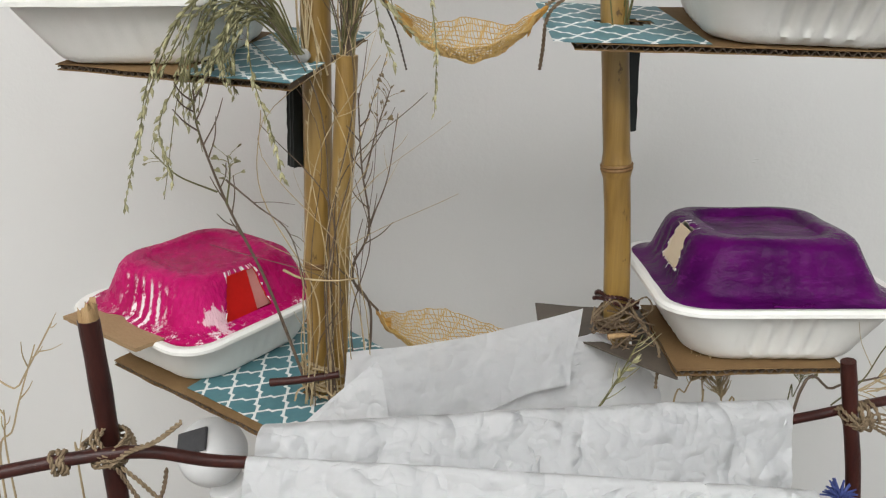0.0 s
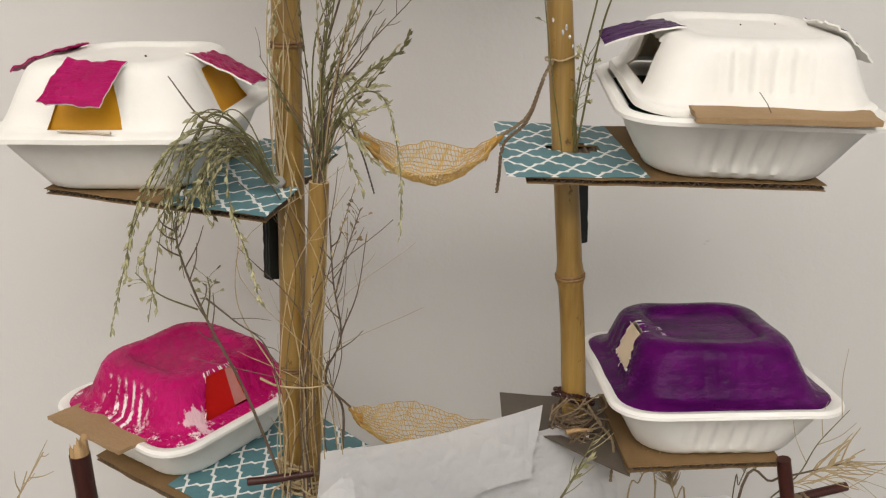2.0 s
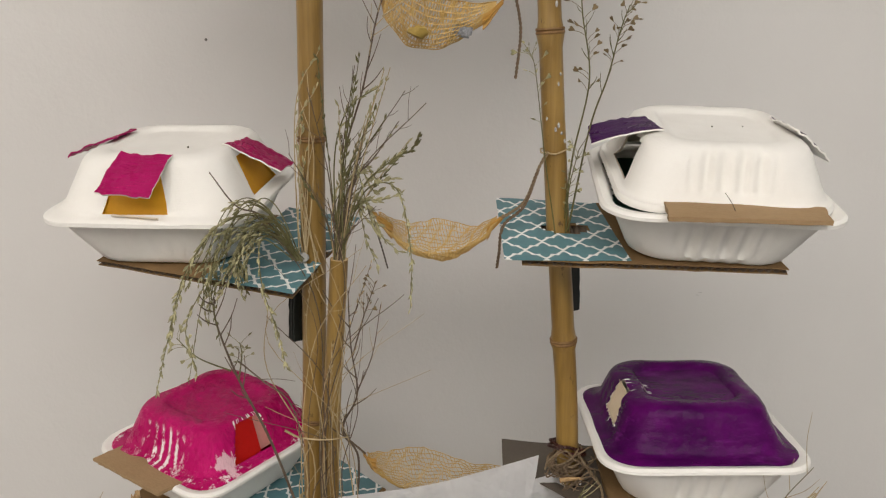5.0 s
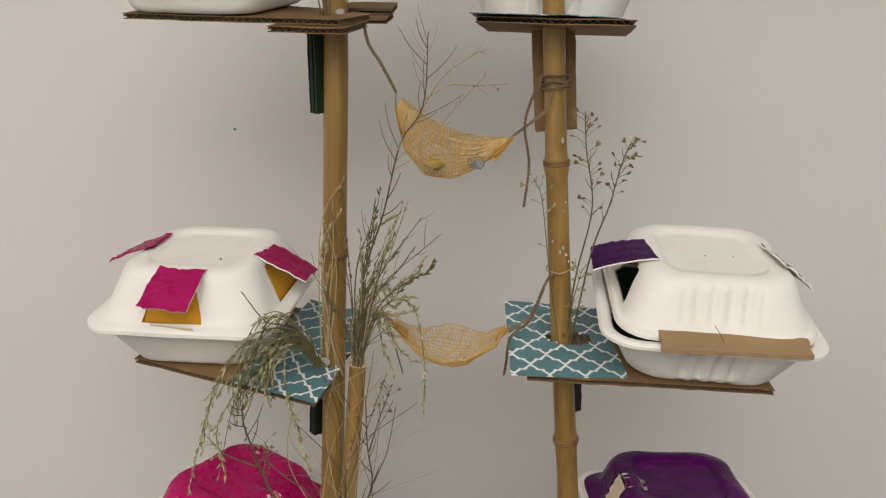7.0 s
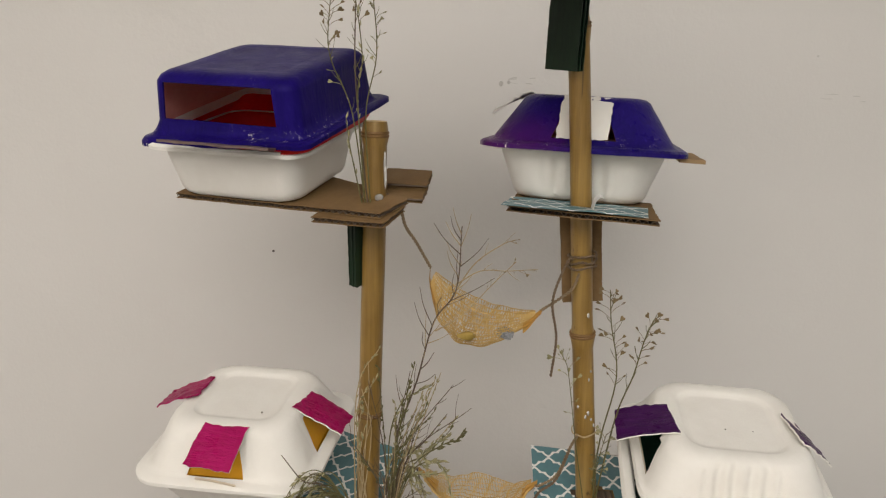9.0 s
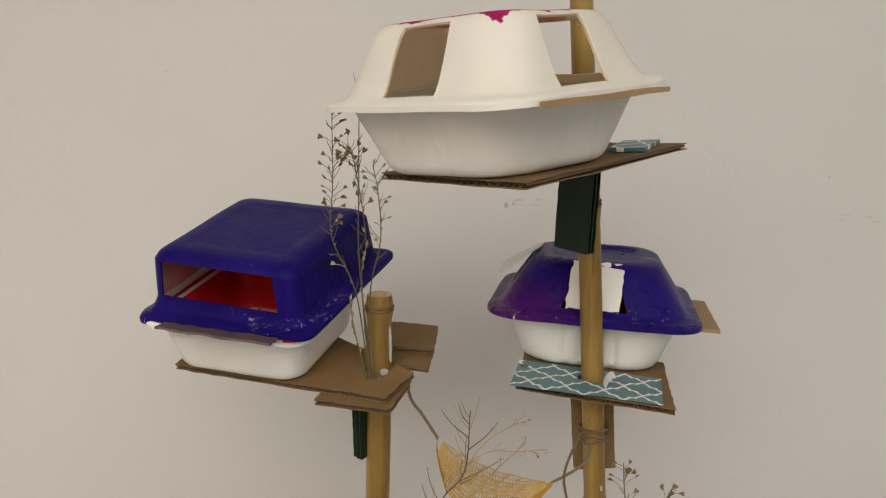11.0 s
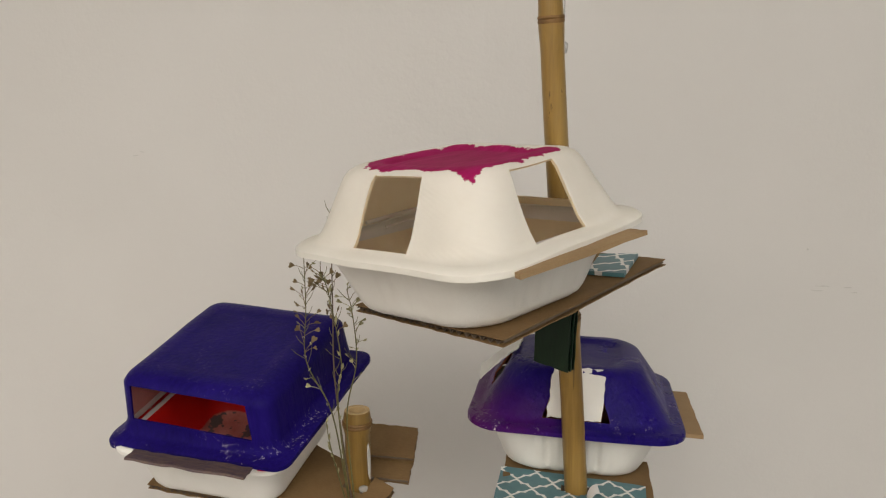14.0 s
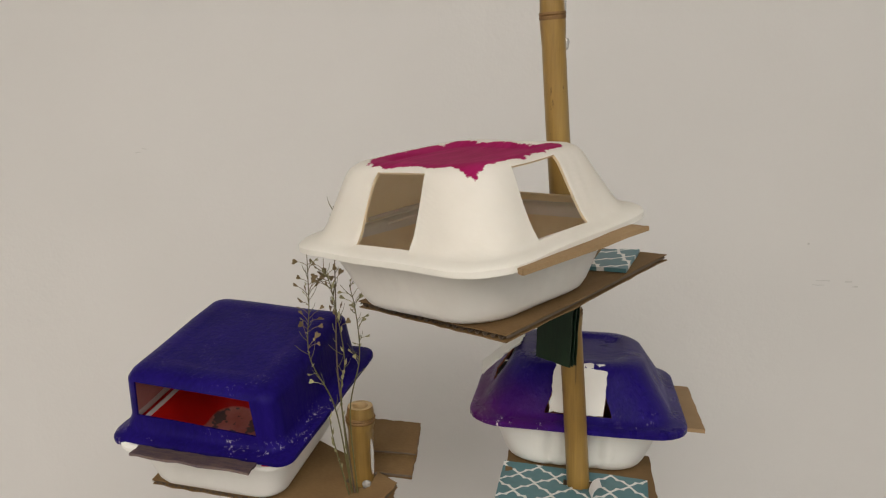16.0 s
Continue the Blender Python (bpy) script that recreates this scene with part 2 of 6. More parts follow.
def glue_material():
    n = Nodes("hot_glue")
    n.b.inputs["Transmission Weight"].default_value = 0.65
    n.b.inputs["IOR"].default_value = 1.45
    return n.end((0.85, 0.85, 0.84), 0.25, 0.5)


WALL = wall_material()
WHITE = bagasse_material()
# Beige of shade and warm bounce inside white boxes, put into these fibre colours.
CREAM = bagasse_material("shaded_fibre", (0.70, 0.62, 0.50), (0.78, 0.70, 0.58), 0.4)
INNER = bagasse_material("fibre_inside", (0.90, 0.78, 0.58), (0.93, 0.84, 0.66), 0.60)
CROWN = top_paint_material()
PINK = paint_material("pink_paint", (0.345, 0.0030, 0.080), (0.50, 0.0080, 0.140), dry=True, gloss=0.36, shine=0.08, wear=0.3)
PURPLE = paint_material("purple_paint", (0.0380, 0.0020, 0.0480), (0.092, 0.0040, 0.100), streak=(1.2, 2.2, 2.2), flecks=0.0, gloss=0.29, shine=0.07, wear=0.45)
BLUE = paint_material("blue_violet_paint", (0.0078, 0.0035, 0.085), (0.0145, 0.0068, 0.140), flecks=0.10, gloss=0.44, shine=0.05, relief=0.20, wear=0.15)
VIOLET = paint_material("violet_paint", (0.0088, 0.0038, 0.095), (0.0165, 0.0075, 0.155), flecks=0.05, gloss=0.40, relief=0.4, tint=(0.075, 0.007, 0.105))
FLAP_PINK = paint_material("pink_flap_paint", (0.270, 0.0028, 0.066), (0.380, 0.0070, 0.110), streak=(2, 9, 9))
FLAP_PURPLE = paint_material("purple_flap_paint", (0.03366, 0.002805, 0.0533), (0.0561, 0.005049, 0.08415), streak=(2, 9, 9))
RED_TRAY = washed_red_material()
RED = plain("red_paint", (0.58, 0.006, 0.004), (0.70, 0.012, 0.008), 40, 0.45, thin=0.3)
ROSE = plain("thin_red_wash", (0.68, 0.27, 0.24), (0.76, 0.36, 0.32), 40, 0.6, thin=0.25)
OCHRE = plain("ochre_paint", (0.76, 0.39, 0.012), (0.86, 0.47, 0.022), 40, 0.5, thin=0.4)
GREEN_IN = plain("dark_green_paint", (0.006, 0.045, 0.030), (0.012, 0.07, 0.045), 40, 0.5)
RUST = plain("rust_paint", (0.30, 0.10, 0.04), (0.38, 0.14, 0.06), 40, 0.6, thin=0.3)
KRAFT = kraft_material()
KRAFT_TAN = kraft_material("pale_kraft", (0.255, 0.165, 0.085), (0.36, 0.245, 0.135))
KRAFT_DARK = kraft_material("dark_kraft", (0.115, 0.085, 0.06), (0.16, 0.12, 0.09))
GREY_CARD = plain("grey_brown_card", (0.084, 0.068, 0.0544), (0.112, 0.092, 0.072), 40, 0.6)
GREEN_CARD = plain("green_painted_card", (0.0020, 0.010, 0.004), (0.007, 0.027, 0.010), 40, 0.5, stretch=(6, 6, 0.6))
BLACK_CARD = plain("black_painted_card", (0.006, 0.0078, 0.0072), (0.018, 0.021, 0.018), 60, 0.5)
SMEARED = plain("blue_smeared_card", (0.030, 0.020, 0.060), (0.20, 0.135, 0.095), 110, 0.6, stretch=(1, 5, 5))
TRELLIS = lattice_material()
BAMBOO = bamboo_material()
NODE_RING = plain("bamboo_node", (0.10, 0.05, 0.018), (0.24, 0.135, 0.045), 120, 0.6)
CUT_WOOD = plain("cut_bamboo", (0.45, 0.32, 0.16), (0.58, 0.43, 0.24), 160, 0.7)
BARK = plain("red_brown_bark", (0.020, 0.0055, 0.0045), (0.060, 0.0155, 0.0110), 70, 0.36, bump=0.5, stretch=(1, 1, 0.25))
PALE_WOOD = plain("split_pale_wood", (0.24, 0.14, 0.06), (0.48, 0.32, 0.16), 120, 0.7, stretch=(3, 3, 0.3))
TWINE = plain("jute_twine", (0.1728, 0.1224, 0.072), (0.2592, 0.1944, 0.1224), 300, 0.85)
TWINE_DARK = plain("dark_twine", (0.112, 0.076, 0.044), (0.192, 0.136, 0.088), 300, 0.85)
NET = plain("orange_net", (0.43, 0.27, 0.07), (0.60, 0.41, 0.155), 200, 0.5)
NET_DENSE = plain("gathered_orange_net", (0.38, 0.20, 0.035), (0.52, 0.30, 0.08), 200, 0.55)
STRAW = plain("dry_straw", (0.30, 0.22, 0.115), (0.50, 0.40, 0.24), 150, 0.7, stretch=(1, 1, 0.3))
TWIG = plain("grey_twig", (0.08288, 0.05737, 0.03952), (0.1466, 0.1084, 0.0765), 150, 0.75)
GRASS = plain("faded_green_grass", (0.060, 0.058, 0.020), (0.185, 0.168, 0.074), 90, 0.65)
SEED = plain("pale_green_seed", (0.10, 0.098, 0.038), (0.50, 0.46, 0.27), 110, 0.7)
POD = plain("dry_seed_pod", (0.136, 0.096, 0.048), (0.24, 0.176, 0.088), 200, 0.65)
STEM_GREEN = plain("olive_stem", (0.08, 0.08, 0.028), (0.152, 0.136, 0.056), 150, 0.6)
# Beige of the lit fibre inside a box, put into a panel's colour.
INSIDE_TAN = plain("lit_inside_tan", (0.60, 0.49, 0.34), (0.68, 0.57, 0.42), 40, 0.7)
TISSUE = tissue_material()
# Greyer copy of the tissue with the back sheets' shade in its colour.
TISSUE_SHADED = tissue_material("shaded_tissue_paper", (0.74, 0.74, 0.745), (0.81, 0.81, 0.815), 0.0055)
GLUE = glue_material()
PLASTIC = plain("white_plastic", (0.74, 0.75, 0.76), (0.80, 0.80, 0.80), 20, 0.3, bump=0.03)
PANEL = plain("dark_grey_panel", (0.05, 0.05, 0.055), (0.075, 0.075, 0.08), 60, 0.35, bump=0.05)
INK = plain("black_print", (0.03, 0.03, 0.03), (0.05, 0.05, 0.05), 60, 0.5, bump=0.02)
FLOOR_M = plain("grey_floor", (0.115, 0.112, 0.108), (0.145, 0.142, 0.138), 6, 0.5, bump=0.05)
TABLE_M = plain("brown_table", (0.085, 0.070, 0.055), (0.115, 0.095, 0.078), 9, 0.45, bump=0.04)
GREY_SIDE = plain("cool_grey_side_wall", (0.42, 0.44, 0.46), (0.47, 0.49, 0.51), 8, 0.8, bump=0.1)
SIDE_M = plain("pale_side_wall", (0.66, 0.65, 0.635), (0.71, 0.70, 0.68), 8, 0.8, bump=0.1)
CEIL_M = plain("ceiling_white", (0.76, 0.76, 0.75), (0.80, 0.80, 0.79), 8, 0.8, bump=0.1)
METAL_WHITE = plain("white_metal", (0.72, 0.72, 0.72), (0.78, 0.78, 0.78), 10, 0.4, bump=0.02)
BLUE_TUFT = plain("blue_fibre", (0.03, 0.04, 0.16), (0.08, 0.11, 0.32), 90, 0.7)
FIBRE = plain("dark_fibre", (0.05, 0.04, 0.035), (0.10, 0.08, 0.06), 90, 0.7)
CHIP = plain("grey_blue_foil", (0.02, 0.022, 0.026), (0.42, 0.43, 0.45), 520, 0.35)
GOLD = plain("ochre_scrap", (0.26, 0.17, 0.03), (0.40, 0.28, 0.07), 200, 0.6)
SCUFF = plain("wall_scuff", (0.53, 0.52, 0.50), (0.60, 0.59, 0.57), 300, 0.7)
NAIL = plain("nail_hole", (0.10, 0.09, 0.085), (0.14, 0.13, 0.12), 300, 0.6)


def diffuser_material():
    n = Nodes("lamp_diffuser")
    n.b.inputs["Emission Color"].default_value = (1, 0.97, 0.92, 1)
    n.b.inputs["Emission Strength"].default_value = 2.0
    return n.end((0.8, 0.8, 0.8), 0.5)


DIFFUSER = diffuser_material()

# ---- building helpers ----
POSES = {}


def thing(name, m, label, category, group="", kind=""):
    ob = new(name)
    ob.empty_display_size = 0.02
    ob.matrix_basis = m
    POSES[ob.name] = m
    return tagged(ob, label, category, group, kind)


def part(name, bm, material, parent=None, label="", smooth=True):
    me = bpy.data.meshes.new(name)
    bmesh.ops.recalc_face_normals(bm, faces=bm.faces)
    bm.to_mesh(me)
    bm.free()
    for m in material if isinstance(material, (list, tuple)) else [material]:
        me.materials.append(m)
    if smooth:
        me.shade_smooth()
        me.set_sharp_from_angle(angle=radians(42))
    ob = new(name, me)
    ob.parent = parent
    return tagged(ob, label)


def local(parent, p):
    """A place in the world, in the axes of a thing."""
    return POSES[parent.name].inverted() @ Vector(p)


def lerp(a, b, f):
    return a + (b - a) * f


def smooth_path(points, n=8):
    """A Catmull-Rom curve through the points."""
    ps = [Vector(p) for p in points]
    if len(ps) == 2:
        return [ps[0].lerp(ps[1], i / n) for i in range(n + 1)]
    ps = [2 * ps[0] - ps[1]] + ps + [2 * ps[-1] - ps[-2]]
    out = []
    for i in range(1, len(ps) - 2):
        a, b, c, d = ps[i - 1:i + 3]
        for k in range(n):
            t = k / n
            out.append(0.5 * (2 * b + (c - a) * t + (2 * a - 5 * b + 4 * c - d) * t * t + (3 * b - a - 3 * c + d) * t ** 3))
    return out + [ps[-2].copy()]


def tube(bm, path, radii, sides=6, mat=0, caps=True):
    """A tube along a path; radii: one number, two for a taper, or one a point."""
    n = len(path)
    if not isinstance(radii, (list, tuple)):
        radii = [radii] * n
    elif len(radii) == 2 and n != 2:
        radii = [lerp(radii[0], radii[1], i / (n - 1)) for i in range(n)]
    rings, side = [], None
    for i, p in enumerate(path):
        d = (path[min(i + 1, n - 1)] - path[max(i - 1, 0)])
        d = d.normalized() if d.length > 1e-9 else Vector((0, 0, 1))
        if side is None:
            side = d.orthogonal().normalized()
        side = (side - d * side.dot(d))
        side = side.normalized() if side.length > 1e-9 else d.orthogonal().normalized()
        up = d.cross(side)
        rings.append([bm.verts.new(p + radii[i] * (math.cos(a) * side + math.sin(a) * up)) for a in (2 * math.pi * k / sides for k in range(sides))])
    for a, b in zip(rings, rings[1:]):
        for k in range(sides):
            f = bm.faces.new((a[k], a[(k + 1) % sides], b[(k + 1) % sides], b[k]))
            f.material_index = mat
    if caps and sides > 2:
        bm.faces.new(rings[0][::-1]).material_index = mat
        bm.faces.new(rings[-1]).material_index = mat
    return rings


def twine_mesh(points, r=0.0010, pitch=0.006, n=8):
    """Two plies twisted round each other along a path."""
    bm = bmesh.new()
    path = smooth_path(points, n)
    length = [0]
    for a, b in zip(path, path[1:]):
        length.append(length[-1] + (b - a).length)
    fine = max(8, int(length[-1] / pitch * 7))
    pts = []
    for i in range(fine + 1):
        s = length[-1] * i / fine
        k = max(0, min(len(path) - 2, int(np.searchsorted(length, s)) - 1))
        f = (s - length[k]) / max(1e-9, length[k + 1] - length[k])
        pts.append(path[k].lerp(path[k + 1], f))
    for ply in (0, math.pi):
        strand = []
        for i, p in enumerate(pts):
            d = (pts[min(i + 1, fine)] - pts[max(i - 1, 0)]).normalized()
            a = d.cross(Vector((0.13, 1, 0.21))).normalized()
            b = d.cross(a)
            ang = ply + 2 * math.pi * (length[-1] * i / fine) / pitch
            strand.append(p + 0.62 * r * (math.cos(ang) * a + math.sin(ang) * b))
        tube(bm, strand, r * 0.62, 5)
    return bm


def coil(centre, axis, radius, turns, r=0.0010, rise=0.002, seed=0):
    """Points of twine wound round a post."""
    rnd = random.Random(seed)
    axis = Vector(axis).normalized()
    a = axis.orthogonal().normalized()
    b = axis.cross(a)
    return [Vector(centre) + (radius + rnd.uniform(0, 0.0012)) * (math.cos(t) * a + math.sin(t) * b) + axis * (rise * (i / 10 - turns / 2) + rnd.uniform(-1, 1) * 0.0012)
            for i, t in ((i, 2 * math.pi * i / 10) for i in range(int(turns * 10) + 1))]


def block(bm, size, m=Matrix(), bevel=0.0, mat=0):
    """A box with softened edges."""
    made = bmesh.ops.create_cube(bm, size=1, matrix=m @ Matrix.Diagonal((*size, 1)))
    if bevel:
        edges = list({e for v in made["verts"] for e in v.link_edges})
        made = bmesh.ops.bevel(bm, geom=edges, offset=bevel, segments=2, affect="EDGES")
    for f in (bm.faces if mat else ()):
        f.material_index = mat


def quad_point(q, u, v):
    return q[0].lerp(q[1], u).lerp(q[3].lerp(q[2], u), v)


def sheet(quad, z, thick, hole=None, nu=26, nv=20, wave=0.0, ragged=0.0, seed=0):
    """A thin slab over a four-cornered outline, with an oval cut out; quad: corners in the plane, in turn."""
    bm = bmesh.new()
    q = [Vector((c[0], c[1], z)) for c in quad]

    def cut(p):
        return hole and ((p.x - hole[0]) / hole[2]) ** 2 + ((p.y - hole[1]) / hole[3]) ** 2 < 1

    top, low = {}, {}
    for i in range(nu + 1):
        for j in range(nv + 1):
            p = quad_point(q, i / nu, j / nv)
            if ragged and (i in (0, nu) or j in (0, nv)):
                p = p + ragged * noise.noise_vector(p * 160 + Vector((seed, 0, 0))) * Vector((1, 1, 0))
            h = wave * (noise.noise(p * 22 + Vector((seed, 3, 1))) + 0.5 * noise.noise(p * 50 + Vector((seed, 7, 1))))
            top[i, j] = p + Vector((0, 0, h))
            low[i, j] = p + Vector((0, 0, h - thick))
    keep = {(i, j) for i in range(nu) for j in range(nv) if not cut((top[i, j] + top[i + 1, j + 1]) / 2)}
    vt, vl = {}, {}

    def v(store, src, k):
        if k not in store:
            store[k] = bm.verts.new(src[k])
        return store[k]

    for i, j in keep:
        loop = ((i, j), (i + 1, j), (i + 1, j + 1), (i, j + 1))
        bm.faces.new([v(vt, top, k) for k in loop])
        bm.faces.new([v(vl, low, k) for k in loop[::-1]])
        for a, b, near in ((loop[0], loop[1], (i, j - 1)), (loop[1], loop[2], (i + 1, j)), (loop[2], loop[3], (i, j + 1)), (loop[3], loop[0], (i - 1, j))):
            if near not in keep:
                bm.faces.new((v(vt, top, a), v(vl, low, a), v(vl, low, b), v(vt, top, b)))
    return bm


def fluting(quad, z, height, pitch=0.0056, along=0):
    """The wavy layer inside corrugated board, seen at its cut edges."""
    bm = bmesh.new()
    q = [Vector((c[0], c[1], z)) for c in quad]
    if along:
        q = [q[1], q[2], q[3], q[0]]
    q = [p.lerp((q[0] + q[1] + q[2] + q[3]) / 4, 0.008) for p in q]
    length = ((q[1] - q[0]).length + (q[2] - q[3]).length) / 2
    n = max(8, int(length / pitch * 6))
    rows = []
    for i in range(n + 1):
        h = height / 2 * math.sin(2 * math.pi * i / 6)
        rows.append([bm.verts.new(quad_point(q, i / n, v) + Vector((0, 0, h + d))) for d in (0.0002, -0.0002) for v in (0, 1)])
    for a, b in zip(rows, rows[1:]):
        bm.faces.new((a[0], b[0], b[1], a[1]))
        bm.faces.new((a[2], a[3], b[3], b[2]))
        bm.faces.new((a[0], a[2], b[2], b[0]))
        bm.faces.new((a[1], b[1], b[3], a[3]))
    return bm


def corrugated(parent, quad, z, thick, material=None, hole=None, along=0, seed=0, wave=0.0006, prefix=""):
    """Two liners and the fluting between them, as parts of a thing; z: its top."""
    material = material or KRAFT
    part(prefix + "top_liner", sheet(quad, z, 0.0006, hole, 20, 14, wave, 0.0012, seed), material, parent)
    part(prefix + "bottom_liner", sheet(quad, z - thick + 0.0006, 0.0006, hole, 20, 14, wave, 0.0012, seed), material, parent)
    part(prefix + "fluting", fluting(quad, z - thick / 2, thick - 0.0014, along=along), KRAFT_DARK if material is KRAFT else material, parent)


# ---- the moulded fibre boxes ----
W, B, HB, TP, HL = 0.160, 0.110, 0.0425, 0.101, 0.0365
NS, NC = 60, 6


def ring(w, r, flute):
    """Points round a square with rounded corners; flute: depth of the grooves in the middle of each side."""
    out, h = [], w / 2
    for k in range(4):
        a = radians(90 * k)
        c, s = math.cos(a), math.sin(a)
        row = []
        for i in range(NS):
            f = i / NS
            x = lerp(-(h - r), h - r, f)
            g = max(0.0, 1 - abs(x) / 0.031)
            row.append((x, -h + flute * min(1, g * 4) * (0.5 - 0.5 * math.cos(2 * math.pi * x / 0.0118))))
        for i in range(NC):
            t = radians(-90 + 90 * i / NC)
            row.append((h - r + r * math.cos(t), -(h - r) + r * math.sin(t)))
        out += [(x * c - y * s, x * s + y * c) for x, y in row]
    return out


def shell(profile, thick, holes=(), seed=0, rough=0.0005, rim=0, painted=5, torn=0.0, edge=1):
    """A moulded shell: profile rows are (width, corner radius, z, flute). holes: (side, from, to, low, high) in parts of the side's length and in z, and from, to at the upper edge where they differ."""
    bm = bmesh.new()
    n = 4 * (NS + NC)
    skins = []
    for sign in (1, -1):
        rows = []
        for k, (w, r, z, fl) in enumerate(profile):
            a, b = profile[max(k - 1, 0)], profile[min(k + 1, len(profile) - 1)]
            d = Vector(((b[0] - a[0]) / 2, b[2] - a[2]))
            d = d.normalized() if d.length else Vector((1, 0))
            off = sign * thick / 2
            ww, zz = w + 2 * off * d.y, z - off * d.x
            rows.append([])
            for x, y in ring(ww, max(0.002, min(r + off * d.y, ww / 2.05)), fl):
                p = Vector((x, y, zz))
                q = noise.noise_vector(Vector((x, y, z)) * 24 + Vector((seed * 7.3, 0, 0)))
                rows[-1].append(bm.verts.new(p + rough * q))
        skins.append(rows)

    def gone(i, k):
        side, f = divmod(i % n, NS + NC)
        zc = (profile[k][2] + profile[k + 1][2]) / 2
        for s, a, b, lo, hi, *upper in holes:
            fc = (f + 0.5) / NS
            if upper:
                up = (zc - lo) / (hi - lo)
                a, b = lerp(a, upper[0], up), lerp(b, upper[1], up)
            if side == s and a <= fc <= b and lo <= zc <= hi and 3 < k < len(profile) - 2:
                return True
        return False

    for k in range(len(profile)):
        for s, a, b, lo, hi, *upper in holes:
            if not upper:
                continue
            up = max(0.0, min(1.0, (profile[k][2] - lo) / (hi - lo)))
            for goal, first in ((lerp(a, upper[0], up), True), (lerp(b, upper[1], up), False)):
                base = s * (NS + NC)
                for f in range(NS + 1):
                    here = [gone(base + f, r) for r in (k - 1, k) if 0 <= r < len(profile) - 1]
                    before = [gone(base + f - 1, r) for r in (k - 1, k) if 0 <= r < len(profile) - 1]
                    cut = any(h and not g if first else g and not h for h, g in zip(here, before))
                    if cut:
                        for rows in skins:
                            p, q = rows[k][base], rows[k][base + NS]
                            spot = p.co.lerp(q.co, goal)
                            rows[k][base + f].co = spot if f else rows[k][base + f].co

    tear = random.Random(seed + 11)
    if torn:
        for k in range(5, len(profile) - 2):
            for i in range(n):
                if len({gone(i + a, k + b) for a in (-2, -1, 0, 1) for b in (-1, 0)}) > 1:
                    shift = Vector((tear.uniform(-1, 1), tear.uniform(-1, 1), tear.uniform(-1, 1))) * 0.0006
                    for rows in skins:
                        rows[k][i].co += shift
    for k in range(len(profile) - 1):
        for i in range(n):
            if gone(i, k):
                continue
            j = (i + 1) % n
            for m, rows in enumerate(skins):
                face = bm.faces.new((rows[k][i], rows[k][j], rows[k + 1][j], rows[k + 1][i]))
                face.material_index = rim if k < painted else m
                if torn and not m and k > 4:
                    beside = any(gone(i + a, k + b) for a, b in ((1, 0), (-1, 0), (0, 1), (0, -1)) if k + b < len(profile) - 1)
                    close = any(gone(i + a, k + b) for a in (-2, -1, 1, 2) for b in (-1, 0, 1) if k + b < len(profile) - 1)
                    if tear.random() < (torn if beside else 0.35 * torn if close else 0.0):
                        face.material_index = 2
            o, s = skins
            if k and gone(i, k - 1):
                bm.faces.new((o[k][i], o[k][j], s[k][j], s[k][i])).material_index = edge
            if k < len(profile) - 2 and gone(i, k + 1):
                bm.faces.new((o[k + 1][i], o[k + 1][j], s[k + 1][j], s[k + 1][i])).material_index = edge
            if gone(i - 1, k):
                bm.faces.new((o[k][i], o[k + 1][i], s[k + 1][i], s[k][i])).material_index = edge
            if gone(i + 1, k):
                bm.faces.new((o[k][j], o[k + 1][j], s[k + 1][j], s[k][j])).material_index = edge
    for i in range(n):
        j = (i + 1) % n
        bm.faces.new((skins[0][0][i], skins[0][0][j], skins[1][0][j], skins[1][0][i])).material_index = rim
    for m, rows in enumerate(skins):
        bm.faces.new(rows[-1]).material_index = m
    return bm


def tray_shell(seed=0, W=W, B=B, corner=0.027, groove=1.0, painted=5):
    c = corner / 0.027
    rows = [(W, 0.027 * c, HB - 0.0030, 0), (W, 0.027 * c, HB - 0.001, 0), (W - 0.003, 0.026 * c, HB + 0.0004, 0), (W - 0.011, 0.024 * c, HB, 0), (W - 0.0165, 0.023 * c, HB - 0.0022, 0)]
    for i in range(1, 11):
        f = i / 10
        rows.append((lerp(W - 0.0175, B + 0.004, f), lerp(0.023, 0.027, f) * c, lerp(HB - 0.004, 0.006, f), groove * 0.0028 * math.sin(math.pi * min(1, f * 1.05)) ** 0.4 * (f < 0.99)))
    rows += [(B + 0.0005, 0.027 * c, 0.0028, 0.0016 * groove), (B - 0.005, 0.026 * c, 0.0010, 0.0008 * groove), (B - 0.014, 0.024 * c, 0.0008, 0)]
    return shell(rows, 0.0016, seed=seed, rim=1, painted=painted)


